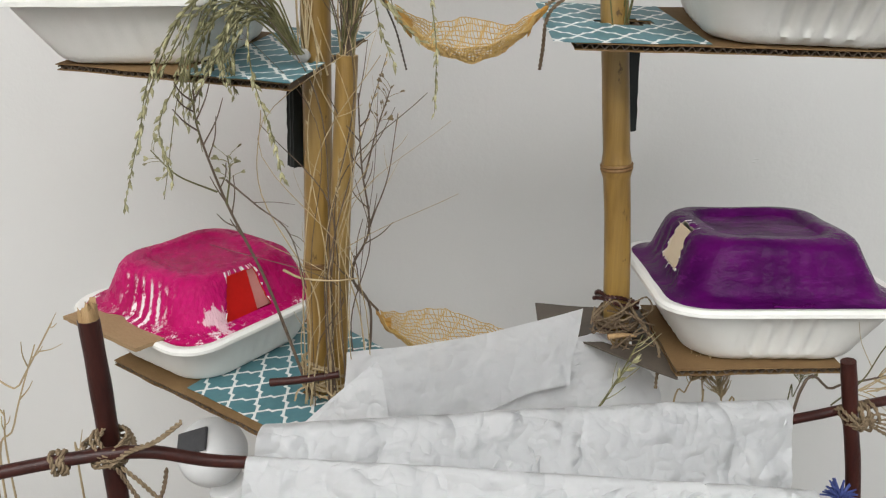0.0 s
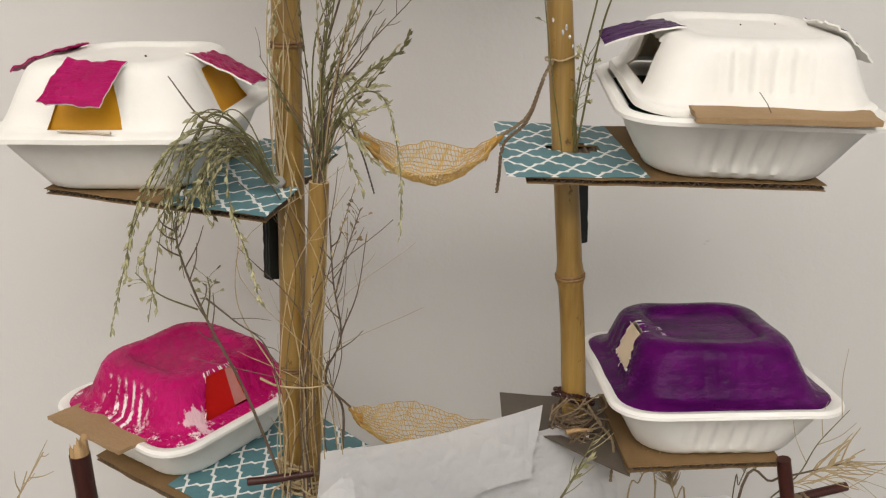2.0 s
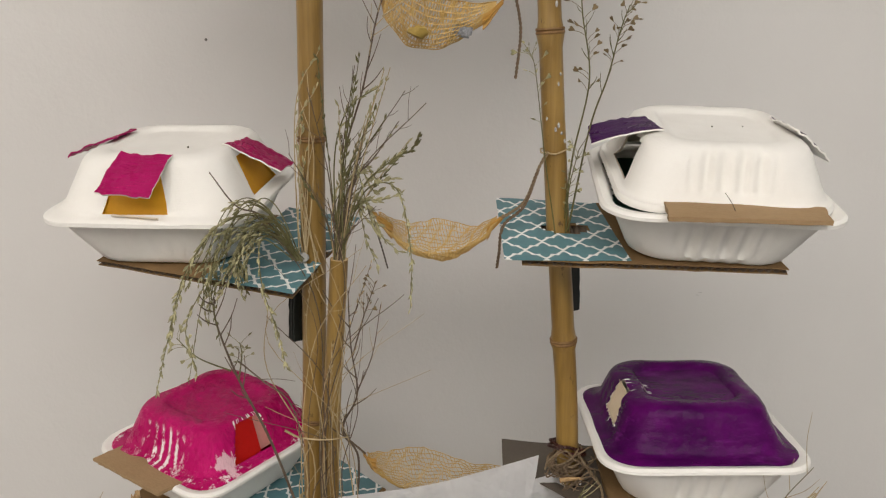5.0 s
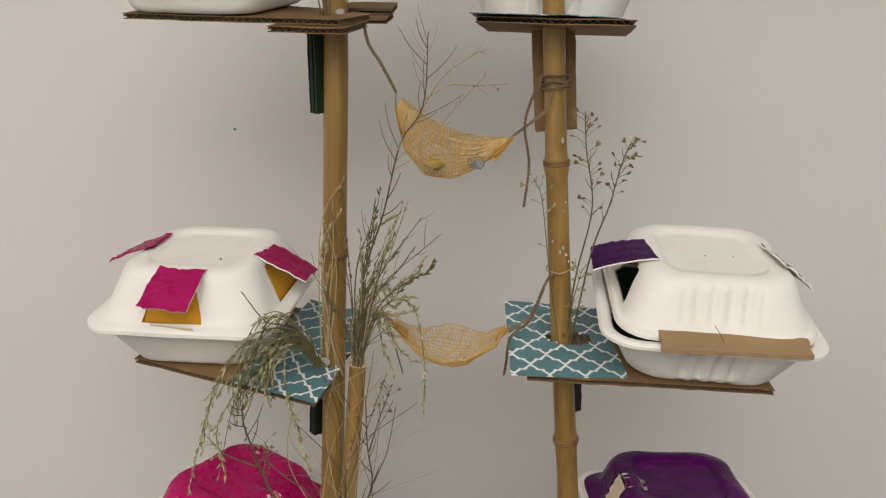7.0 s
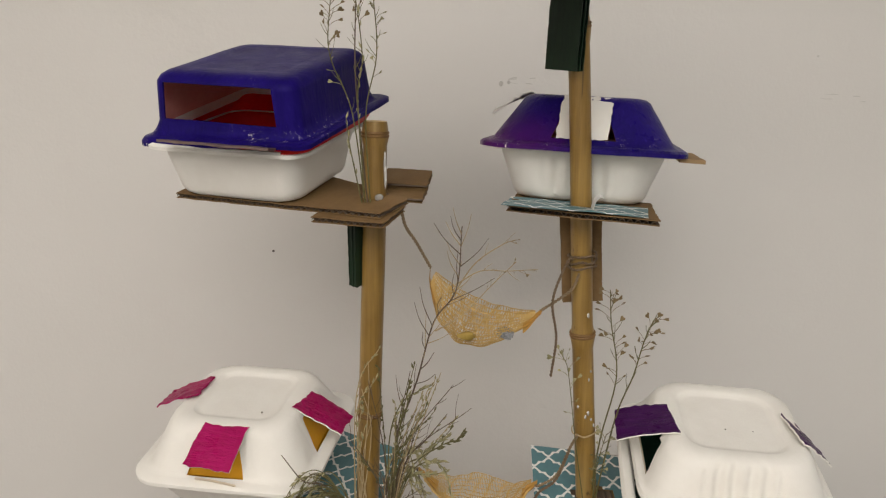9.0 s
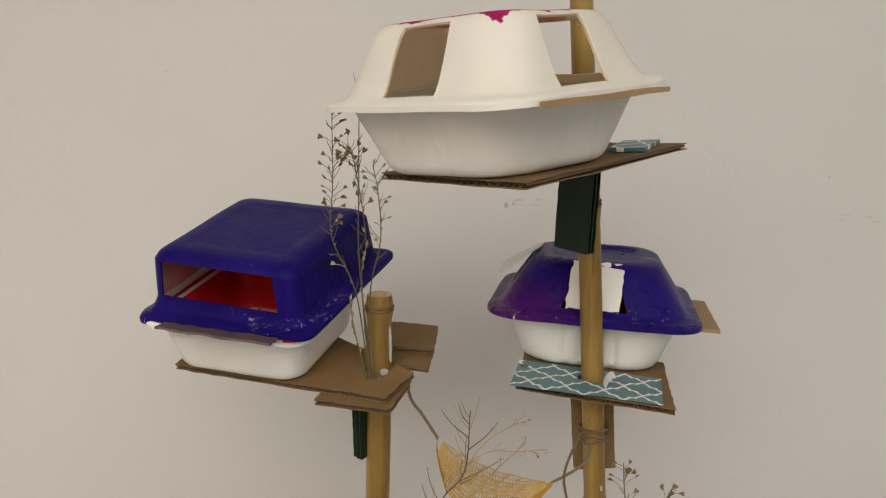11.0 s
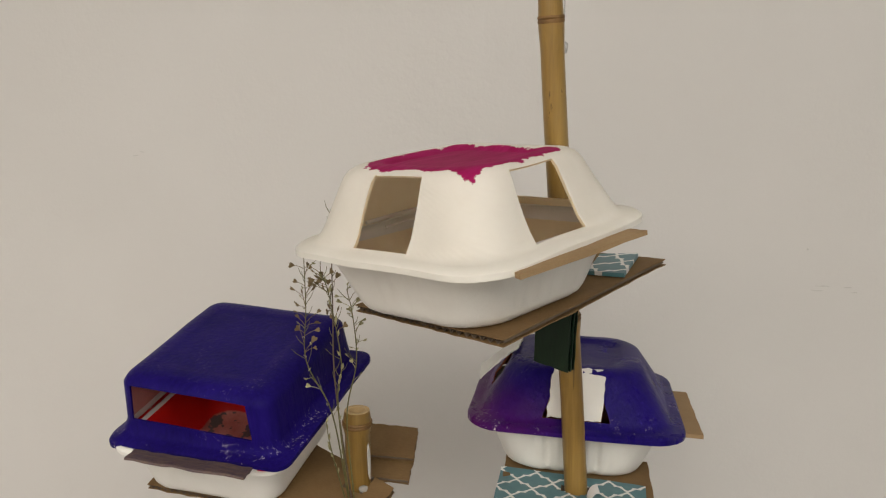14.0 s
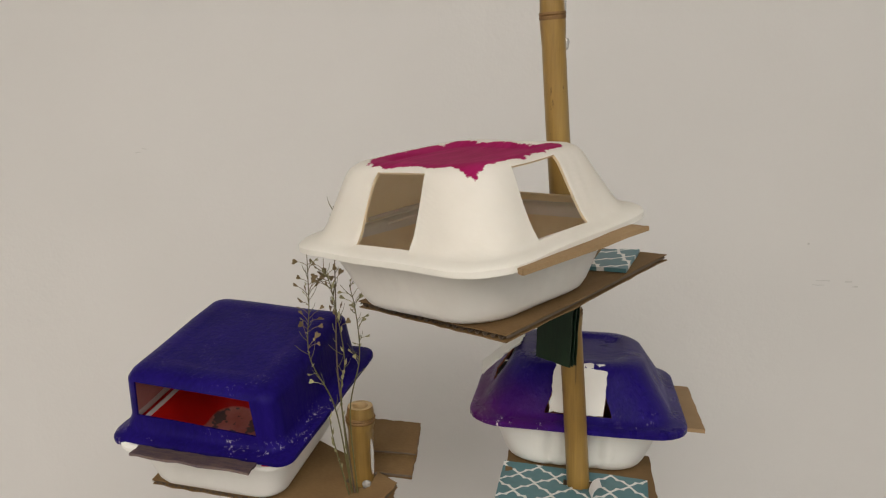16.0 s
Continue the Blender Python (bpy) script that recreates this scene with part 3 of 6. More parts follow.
def lid_rows(w, HL, tp, corner, trim, flute=1.0, recess=1.0):
    """The lid's profile from its flange up; trim: how much narrower the flange is cut."""
    rows = [(w - trim - o * (1 - trim / 0.0225), (0.027 - o * 0.12) * (corner / 0.026), z, 0) for o, z in ((0, -0.0022), (0, 0.0006), (0.003, 0.0018), (0.012, 0.0022), (0.019, 0.0040), (0.0225, 0.0068))]
    for i in range(1, 15):
        f = i / 14
        rows.append((lerp(w - 0.025, tp + 0.008, f), lerp(0.024 * corner / 0.026, corner, f), lerp(0.0085, HL - 0.0065, f), flute * 0.0030 * math.sin(math.pi * (0.10 + 0.74 * f)) ** 0.4))
    c = corner / 0.026
    return rows + [(tp + 0.0035, 0.026 * c, HL - 0.0030, flute * 0.0015), (tp - 0.003, 0.025 * c, HL - 0.0010, flute * 0.0008), (tp - 0.012, 0.022 * c, HL - 0.0002, 0), (tp - 0.024, 0.018 * c, HL, 0),
                   (tp - 0.028, 0.016 * c, HL - 0.0008 * recess, 0), (tp - 0.033, 0.014 * c, HL - 0.0026 * recess, 0), (tp - 0.040, 0.011 * c, HL - 0.0029 * recess, 0)]


def lid_shell(holes=(), seed=0, w=W, HL=HL, tp=TP, corner=0.026, trim=0.0, rough=0.0006, flute=1.0, torn=0.0, recess=1.0, edge=1):
    return shell(lid_rows(w, HL, tp, corner, trim, flute, recess), 0.0016, holes, seed, rough, painted=2, torn=torn, edge=edge)


def window_panel(lid, side, lo, hi, low, high, material, label, back=0.0020, w=W, HL=HL, tp=TP):
    """A flat panel added inside the lid, close behind a window where it catches light; lo, hi: along the side, low,
    high: in z.
    """
    a = radians(90 * side)
    q = []
    for f, z in ((lo, low), (hi, low), (hi, high), (lo, high)):
        half = lerp(w - 0.025, tp + 0.008, (z - 0.0085) / (HL - 0.015)) / 2 - back
        x = lerp(-half + 0.020, half - 0.020, f)
        q.append(Vector((x * math.cos(a) + half * math.sin(a), x * math.sin(a) - half * math.cos(a), z)))
    bm = bmesh.new()
    out = (q[1] - q[0]).cross(q[3] - q[0]).normalized() * 0.0006
    front, rear = [bm.verts.new(p + out) for p in q], [bm.verts.new(p - out) for p in q]
    bm.faces.new(front)
    bm.faces.new(rear[::-1])
    for i in range(4):
        bm.faces.new((front[i], rear[i], rear[(i + 1) % 4], front[(i + 1) % 4]))
    return part("window_panel", bm, material, lid, label, smooth=False)


def flap(corners, parent, name, mats, label="", bow=0.0, seed=0, thick=0.0012, ragged=0.0017):
    """A cut piece of lid folded out; corners in the world, from its hinge round."""
    q = [local(parent, c) for c in corners]
    normal = (q[1] - q[0]).cross(q[3] - q[0]).normalized()
    if normal.dot(Vector((0, -0.5, 1))) < 0:
        normal = -normal
    bm = bmesh.new()
    n, m = 12, 10
    grids = []
    for sign in (1, -1):
        g = {}
        for i in range(n + 1):
            for j in range(m + 1):
                p = quad_point(q, i / n, j / m)
                if i in (0, n) or j in (0, m):
                    p = p + ragged * noise.noise_vector(p * 260 + Vector((seed, 0, 0)))
                ripple = 0.0002 * math.sin(i * 1.6 + seed)
                g[i, j] = bm.verts.new(p + normal * (bow * math.sin(math.pi * j / m) + ripple + sign * thick / 2))
        grids.append(g)
    for k, g in enumerate(grids):
        for i in range(n):
            for j in range(m):
                bm.faces.new((g[i, j], g[i + 1, j], g[i + 1, j + 1], g[i, j + 1])).material_index = k
    rim = [(i, 0) for i in range(n)] + [(n, j) for j in range(m)] + [(i, m) for i in range(n, 0, -1)] + [(0, j) for j in range(m, 0, -1)]
    for a, b in zip(rim, rim[1:] + rim[:1]):
        bm.faces.new((grids[0][a], grids[0][b], grids[1][b], grids[1][a])).material_index = 1
    return part(name, bm, mats, parent, label)


def fibre_box(m, label, tray_in, lid_out, lid_in, holes=(), lid_at=None, seed=0, tray_out=None, lid_w=W, lid_h=HL, tp=TP, corner=0.026, trim=0.0, rough=0.0006, tray_w=W, tray_b=B, flute=1.0, tray_corner=0.027, groove=1.0, torn=0.0, recess=1.0, edge=1, tray_painted=5, group="clamshell boxes on the canes"):
    """A moulded fibre clamshell box: tray and lid. lid_at: the lid's pose within the box."""
    box = thing("clamshell_box", m, label, "food box", group)
    part("tray", tray_shell(seed, tray_w, min(tray_b, tray_w - 0.034), tray_corner, groove, tray_painted), [tray_in, tray_out or WHITE], box, "white moulded fibre tray")
    bm = lid_shell(holes, seed + 3, lid_w, lid_h, tp, corner, trim, rough, flute, torn, recess, edge)
    lid = part("lid", bm, [lid_out, lid_in, WHITE], box)
    lid.matrix_basis = lid_at or pose(0, 0, HB + 0.0022)
    return box, lid


def gusset(box, lid_pose, w=0.133):
    """A strip of painted card that closes the gap between tray and lid at the sides and the back."""
    bm = bmesh.new()
    pts = [p for p in ring(w, 0.016, 0)]
    k = NS + NC
    pts = pts[k - NC:-NC - 6]
    rows = []
    for x, y in pts:
        low, top = Vector((x, y, HB + 0.0004)), lid_pose @ Vector((x * 1.01, y * 1.01, 0.0006))
        top.z = max(top.z, low.z + 0.0004)
        inward = Vector((-x, -y, 0)).normalized() * 0.0010
        rows.append([bm.verts.new(p) for p in (low, top, top + inward, low + inward)])
    for a, b in zip(rows, rows[1:]):
        for p, mt in ((0, 0), (1, 1), (2, 1), (3, 1)):
            bm.faces.new((a[p], b[p], b[(p + 1) % 4], a[(p + 1) % 4])).material_index = mt
    return part("gusset", bm, [RED, RED], box, "red painted card strip between tray and lid")


# ---- the room ----
bm = bmesh.new()
block(bm, (4.6, 0.12, CEIL - FLOOR), pose(0, WALL_Y + 0.06, (CEIL + FLOOR) / 2))
wall = tagged(part("wall_north", bm, WALL, None, smooth=False), "off-white painted plaster wall with faint scuffs", "wall", kind="structure")
for nm, size, at, mt in (("wall_south", (4.6, 0.12, CEIL - FLOOR), (0, -2.66, (CEIL + FLOOR) / 2), SIDE_M), ("wall_east", (0.12, 3.39, CEIL - FLOOR), (2.36, -0.905, (CEIL + FLOOR) / 2), GREY_SIDE),
                         ("wall_west", (0.12, 3.39, CEIL - FLOOR), (-2.36, -0.905, (CEIL + FLOOR) / 2), SIDE_M)):
    bm = bmesh.new()
    block(bm, size, pose(*at))
    tagged(part(nm, bm, mt, None, smooth=False), "plain light painted wall", "wall", kind="structure")
bm = bmesh.new()
block(bm, (4.84, 3.63, 0.1), pose(0, -0.905, FLOOR - 0.05))
tagged(part("floor", bm, FLOOR_M, None, smooth=False), "smooth grey floor", "floor", kind="structure")
bm = bmesh.new()
block(bm, (4.84, 3.63, 0.1), pose(0, -0.905, CEIL + 0.05))
tagged(part("ceiling", bm, CEIL_M, None, smooth=False), "plain white ceiling", "ceiling", kind="structure")
for x, y, sx, sy, watts, colour in LAMPS:
    fit = thing("ceiling_light", pose(x, y, CEIL), "flush white ceiling light panel, switched on", "ceiling light", "ceiling lights")
    bm = bmesh.new()
    for px, py, wx, wy in ((0, sy / 2 + 0.012, sx + 0.048, 0.024), (0, -sy / 2 - 0.012, sx + 0.048, 0.024), (sx / 2 + 0.012, 0, 0.024, sy), (-sx / 2 - 0.012, 0, 0.024, sy)):
        block(bm, (wx, wy, 0.03), pose(px, py, -0.015))
    part("frame", bm, METAL_WHITE, fit)
    bm = bmesh.new()
    block(bm, (sx, sy, 0.006), pose(0, 0, -0.012))
    part("diffuser", bm, DIFFUSER, fit)

# marks on the wall
for x, z, r, mt in ((-0.2257, 1.154, 0.0016, NAIL), (0.0365, 1.349, 0.0030, SCUFF), (0.0445, 1.3505, 0.0020, SCUFF), (0.372, 1.381, 0.0013, SCUFF)):
    bm = bmesh.new()
    bmesh.ops.create_cone(bm, cap_ends=True, segments=9, radius1=r, radius2=r * 0.7, depth=0.0008, matrix=pose(x, WALL_Y - 0.0004, z, 90, 0, 20))
    part("nail_hole" if mt is NAIL else "scuff", bm, mt, wall)
rnd = random.Random(5)
for x, z, sx, n in ((0.388, 1.338, 0.016, 4), (0.420, 1.336, 0.012, 3), (-0.322, 1.492, 0.010, 2), (0.317, 0.866, 0.012, 2), (0.06, 1.352, 0.02, 5)):
    bm = bmesh.new()
    for i in range(n):
        block(bm, (rnd.uniform(0.25, 0.6) * sx, 0.0008, rnd.uniform(0.0005, 0.0011)), pose(x + rnd.uniform(-0.6, 0.6) * sx, WALL_Y - 0.0003, z + rnd.uniform(-1, 1) * 0.0035, 0, rnd.uniform(-12, 12), 0))
    part("scuff", bm, SCUFF, wall)

table = thing("table", pose(0, 0.42, TABLE), "dull brown laminate table under the canes", "table")
bm = bmesh.new()
block(bm, (1.30, 0.70, 0.030), pose(0, 0, -0.015), 0.004)
part("tabletop", bm, TABLE_M, table)
for sx in (-0.6, 0.6):
    for sy in (-0.3, 0.3):
        bm = bmesh.new()
        block(bm, (0.045, 0.045, TABLE - 0.030 - FLOOR), pose(sx, sy, (FLOOR - TABLE - 0.030) / 2), 0.004)
        part("leg", bm, METAL_WHITE, table)

# ---- bamboo canes ----


def cane(name, points, radii, nodes, label, open_top=True):
    """A bamboo cane along a path, with swollen nodes; nodes: heights."""
    base = Vector(points[0])
    ob = thing(name, pose(*base), label, "bamboo cane", "bamboo canes")
    path = smooth_path([Vector(p) - base for p in points], 14)
    top = path[-1].z
    rows = []
    for p in path:
        f = p.z / top
        r = lerp(radii[0], radii[1], f)
        for h in nodes:
            d = abs(p.z + base.z - h)
            r += 0.0022 * math.exp(-(d / 0.0040) ** 2)
        rows.append(r * (1 + 0.02 * noise.noise(p * 30)))
    bm = bmesh.new()
    rings = tube(bm, path, rows, 20, caps=False)
    bm.faces.new(rings[0][::-1])
    inner = [bm.verts.new(v.co.lerp(path[-1], 0.35)) for v in rings[-1]]
    deep = [bm.verts.new(v.co - Vector((0, 0, 0.006))) for v in inner]
    for i in range(20):
        j = (i + 1) % 20
        bm.faces.new((rings[-1][i], rings[-1][j], inner[j], inner[i])).material_index = 1
        bm.faces.new((inner[i], inner[j], deep[j], deep[i])).material_index = 1
    bm.faces.new(deep).material_index = 1
    part("culm", bm, [BAMBOO, CUT_WOOD], ob)
    for h in nodes:
        i = min(range(len(path)), key=lambda k: abs(path[k].z + base.z - h))
        d = (path[min(i + 1, len(path) - 1)] - path[max(i - 1, 0)]).normalized()
        c = path[i] + d * ((h - base.z - path[i].z))
        bm = bmesh.new()
        r = rows[i]
        tube(bm, [c + d * k for k in (-0.0022, -0.0010, 0.0002, 0.0012, 0.0024)], [r * 1.00, r * 1.045, r * 0.985, r * 1.055, r * 1.0], 20)
        part("node", bm, NODE_RING, ob)
    return ob


POLE_R = [(0.146, 0.513, TABLE), (0.1262, 0.513, 0.831), (0.1190, 0.512, 0.932), (0.1110, 0.512, 1.03), (0.1014, 0.512, 1.163), (0.0932, 0.511, 1.295), (0.0880, 0.509, 1.372), (0.0755, 0.503, 1.530), (0.0640, 0.494, 1.72)]
POLE_L = [(-0.098, 0.514, TABLE), (-0.0855, 0.513, 0.80), (-0.0770, 0.512, 0.971), (-0.0712, 0.512, 1.113), (-0.0660, 0.512, 1.242), (-0.0640, 0.514, 1.332)]
POLE_S = [(-0.088, 0.4945, TABLE), (-0.0690, 0.494, 0.82), (-0.0535, 0.493, 1.003)]


def on_path(points, z):
    for a, b in zip(points, points[1:]):
        if a[2] <= z <= b[2]:
            f = (z - a[2]) / (b[2] - a[2])
            return Vector([lerp(p, q, f) for p, q in zip(a, b)])
    return Vector(points[-1])


cane("bamboo_cane", POLE_R, (0.0098, 0.0074), (0.60, 0.928, 1.165, 1.403, 1.60), "tall yellow bamboo cane with dark nodes, leaning slightly")
cane("bamboo_cane", POLE_L, (0.0098, 0.0092), (0.62, 0.86, 1.090, 1.322), "yellow bamboo cane with an open sawn top")
cane("bamboo_cane", POLE_S, (0.0072, 0.0068), (0.66,), "short thin bamboo cane with an open top holding grasses")

# ---- shelves ----


def shelf(m, label):
    return thing("cardboard_shelf", m, label, "shelf", "cardboard shelves on the canes")


def flat(parent, pts):
    """Places in the world as corners in the plane of a shelf."""
    return [(local(parent, p).x, local(parent, p).y) for p in pts]


def hole_at(parent, points, z, rx, ry):
    p = local(parent, on_path(points, z))
    return (p.x, p.y, rx, ry)


# middle right
SR2 = pose(0.110, 0.515, 1.0200, 7.6, 1.5, 0)
s = shelf(SR2, "brown corrugated cardboard shelf covered in teal trellis paper round the cane")
h = hole_at(s, POLE_R, 1.02, 0.019, 0.011)
h = (h[0] + 0.006, h[1], h[2], h[3])
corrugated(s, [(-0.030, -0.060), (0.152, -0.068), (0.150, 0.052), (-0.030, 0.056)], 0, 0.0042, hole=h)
part("patterned_paper", sheet([(-0.043, -0.0615), (0.0455, -0.0600), (0.0400, 0.052), (-0.0420, 0.061)], 0.0008, 0.0004, h, 30, 30, 0.0006), TRELLIS, s, "teal and white trellis paper")

# lower right
SR1 = pose(0.17, 0.51, 0.806, -3.5, 0, 0)
s = shelf(SR1, "brown corrugated cardboard shelf on a dark grey card")
h = hole_at(s, POLE_R, 0.806, 0.012, 0.012)
corrugated(s, [(-0.017, -0.060), (0.092, -0.056), (0.094, 0.055), (-0.012, 0.058)], 0, 0.0042, hole=h)
part("grey_card", sheet([(-0.093, 0.074), (-0.0955, 0.027), (-0.016, -0.063), (0.012, 0.055)], -0.0046, 0.0012, h, 24, 24, 0.0010), GREY_CARD, s, "dark grey-brown card")

# middle left
SL2 = pose(-0.150, 0.53, 0.9990, 6.0, 1.0, -18)
s = shelf(SL2, "brown corrugated cardboard shelf with teal trellis paper at its end")
h = hole_at(s, POLE_L, 0.996, 0.013, 0.012)
corrugated(s, flat(s, [(-0.245, 0.516, 0.996), (-0.081, 0.449, 0.996), (-0.052, 0.59, 0.996), (-0.215, 0.64, 0.996)]), 0, 0.0042, hole=h)
part("patterned_paper", sheet(flat(s, [(-0.152, 0.476, 0.996), (-0.080, 0.445, 0.996), (-0.048, 0.594, 0.996), (-0.116, 0.628, 0.996)]), 0.0012, 0.0004, h, 30, 30, 0.0014), TRELLIS, s, "teal and white trellis paper")

# lower left
SL1 = pose(-0.170, 0.56, 0.7600, 0, 0, -34)
s = shelf(SL1, "brown corrugated cardboard shelf with a sheet of teal trellis paper")
h = hole_at(s, POLE_L, 0.76, 0.014, 0.013)
corrugated(s, flat(s, [(-0.2602, 0.556, 0.76), (-0.085, 0.430, 0.76), (-0.030, 0.560, 0.76), (-0.175, 0.68, 0.76)]), 0, 0.0045, hole=h)
part("patterned_paper", sheet(flat(s, [(-0.187, 0.512, 0.76), (-0.088, 0.440, 0.76), (-0.034, 0.562, 0.76), (-0.11, 0.64, 0.76)]), 0.0010, 0.0004, h, 30, 30, 0.0008), TRELLIS, s, "teal and white trellis paper")

# upper left
SL3 = pose(-0.130, 0.54, 1.2780, 7.0, 1.5, -15)
s = shelf(SL3, "bare brown corrugated cardboard shelf with a second layer at the cane")
h = hole_at(s, POLE_L, 1.272, 0.0115, 0.0115)
corrugated(s, flat(s, [(-0.2235, 0.5120, 1.278), (-0.0550, 0.4690, 1.270), (-0.0380, 0.5060, 1.275), (-0.190, 0.63, 1.290)]), 0, 0.0042, hole=h)
corrugated(s, flat(s, [(-0.1070, 0.4730, 1.270), (-0.0520, 0.4620, 1.269), (-0.0400, 0.5000, 1.274), (-0.09, 0.55, 1.279)]), -0.0048, 0.0042, hole=h, seed=4, prefix="under_")
corrugated(s, flat(s, [(-0.066, 0.5480, 1.280), (-0.0262, 0.5420, 1.278), (-0.0248, 0.5820, 1.283), (-0.064, 0.5900, 1.285)]), -0.0002, 0.0042, seed=9, along=1, prefix="end_")
corrugated(s, flat(s, [(-0.062, 0.5270, 1.276), (-0.0289, 0.5210, 1.274), (-0.0265, 0.5600, 1.279), (-0.062, 0.5660, 1.280)]), -0.0050, 0.0042, seed=10, along=1, prefix="lower_end_")

# upper right
SR3 = pose(0.098, 0.545, 1.2663, -4.0, 1.8, -12)
s = shelf(SR3, "brown corrugated cardboard shelf with teal trellis paper slit round the cane")
h = hole_at(s, POLE_R, 1.268, 0.0105, 0.0105)
corrugated(s, flat(s, [(0.0370, 0.4920, 1.27), (0.1440, 0.4600, 1.27), (0.1590, 0.5640, 1.265), (0.050, 0.592, 1.264)]), 0, 0.0042, hole=h)
part("patterned_paper", sheet(flat(s, [(0.0325, 0.4845, 1.273), (0.1365, 0.4640, 1.27), (0.1475, 0.5195, 1.267), (0.0420, 0.5455, 1.27)]), 0.0014, 0.0004, h, 30, 22, 0.0016, seed=3), TRELLIS, s, "teal and white trellis paper")

bm = bmesh.new()
rows = []
for i in range(9):
    a = 2.4 * i / 8
    rows.append([bm.verts.new(local(s, (0.1005 + 0.004 * (1 - math.cos(a)) + d, 0.4860 + 0.012 * v, 1.2705 + 0.0055 * math.sin(a) + 0.0008 * i))) for v in (0, 1) for d in (0, 0.0004)])
for a, b in zip(rows, rows[1:]):
    for p, q in ((0, 2), (2, 3), (3, 1), (1, 0)):
        bm.faces.new((a[p], b[p], b[q], a[q]))
part("curled_slit", bm, METAL_WHITE, s, "curled white edge of the slit paper")

# top
ZT = 1.4390
ST = pose(0.048, 0.473, ZT, 2.2, -3.8, -44)
s = shelf(ST, "brown corrugated cardboard shelf with open flutes along its edges")
h = hole_at(s, POLE_R, ZT, 0.0095, 0.0095)
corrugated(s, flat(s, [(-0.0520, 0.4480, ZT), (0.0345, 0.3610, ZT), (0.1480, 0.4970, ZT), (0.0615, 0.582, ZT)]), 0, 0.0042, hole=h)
q = flat(s, [(0.0930, 0.4720, ZT), (0.1136, 0.4570, ZT), (0.1330, 0.5070, ZT), (0.1090, 0.5160, ZT)])
part("patterned_paper", sheet(q, 0.0032, 0.0026, None, 20, 20, 0.0004), TRELLIS, s, "scrap of card in teal trellis paper")

# brackets of folded card under the shelves


def bracket(centre, size, turn, material, label, layers=2):
    ob = thing("card_bracket", pose(*centre, *turn), label, "bracket", "card brackets under the shelves")
    for k in range(layers):
        y = (k - (layers - 1) / 2) * (size[1] / layers)
        q = [(-size[0] / 2, -size[2] / 2), (size[0] / 2, -size[2] / 2), (size[0] / 2, size[2] / 2), (-size[0] / 2, size[2] / 2)]
        t = size[1] / layers * 0.95
        for nm, bm in (("liner", sheet(q, y + t / 2, 0.0006, None, 6, 14, 0.0003, 0.0008, k)), ("liner", sheet(q, y - t / 2 + 0.0006, 0.0006, None, 6, 14, 0.0003, 0.0008, k)), ("fluting", fluting(q, y, t - 0.0014))):
            bm.transform(Matrix.Rotation(radians(90), 4, "X"))
            part(nm, bm, material, ob)
    return ob


bracket((0.1245, 0.523, 0.982), (0.012, 0.009, 0.066), (0, -3, 35), BLACK_CARD, "dark painted corrugated card strip glued under the shelf beside the cane")
bracket((-0.0935, 0.520, 0.960), (0.008, 0.009, 0.066), (0, 4, 40), BLACK_CARD, "black painted corrugated card strip under the shelf beside the cane")
bracket((-0.0795, 0.510, 1.233), (0.011, 0.009, 0.062), (0, 0, 50), GREEN_CARD, "dark green corrugated card strip under the shelf beside the cane")
bracket((0.0990, 0.5275, 1.226), (0.032, 0.008, 0.076), (0, -4, 0), KRAFT, "brown corrugated card strip behind the cane")
bracket((0.0768, 0.4972, 1.4030), (0.029, 0.008, 0.063), (0, 3, -44), GREEN_CARD, "dark green painted card bracket on the cane")

# ---- boxes ----


def seat(m, x, y, yaw, lift=0.0008):
    """The pose of a box that stands on a shelf, at a place in the plan, turned by yaw in the world."""
    p = m.inverted() @ Vector((x, y, m.translation.z))
    return m @ pose(p.x, p.y, lift, 0, 0, yaw - math.degrees(m.to_euler().z))


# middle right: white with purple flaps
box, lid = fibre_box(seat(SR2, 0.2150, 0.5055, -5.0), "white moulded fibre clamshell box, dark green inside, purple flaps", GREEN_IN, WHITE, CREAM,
                     holes=[(3, 0.28, 0.96, 0.007, 0.031), (1, 0.30, 0.80, 0.010, 0.029)], lid_at=pose(0.002, 0.004, HB + 0.0035, 1.5, 0, 1.5), seed=1, lid_w=W - 0.006, trim=0.010, lid_h=0.0372, tp=0.104, flute=1.0, groove=1.5)
flap([(0.1730, 0.5150, 1.1035), (0.1755, 0.4729, 1.1000), (0.1275, 0.4780, 1.0894), (0.1315, 0.5162, 1.0960)], box, "flap", [FLAP_PURPLE, WHITE], "purple painted flap", 0.0018, 1, 0.0012, 0.0009)
flap([(0.2605, 0.5054, 1.1040), (0.2640, 0.465, 1.1000), (0.2890, 0.468, 1.0790), (0.2880, 0.500, 1.0800)], box, "flap", [FLAP_PURPLE, WHITE], "purple painted flap, half peeled", 0.001, 2)
bm = sheet(flat(box, [(0.1660, 0.4125, 1.052), (0.2680, 0.4105, 1.052), (0.2740, 0.4340, 1.052), (0.1710, 0.4450, 1.052)]), local(box, (0.215, 0.41, 1.0525)).z, 0.0032, None, 30, 6, 0.0008, 0.0012)
part("clip_strip", bm, KRAFT_TAN, box, "folded brown cardboard strip")
bm = bmesh.new()
tube(bm, smooth_path([local(box, p) for p in ((0.212, 0.424, 1.054), (0.209, 0.425, 1.060), (0.205, 0.427, 1.066))]), 0.0003, 4)
part("loose_fibre", bm, FIBRE, box)

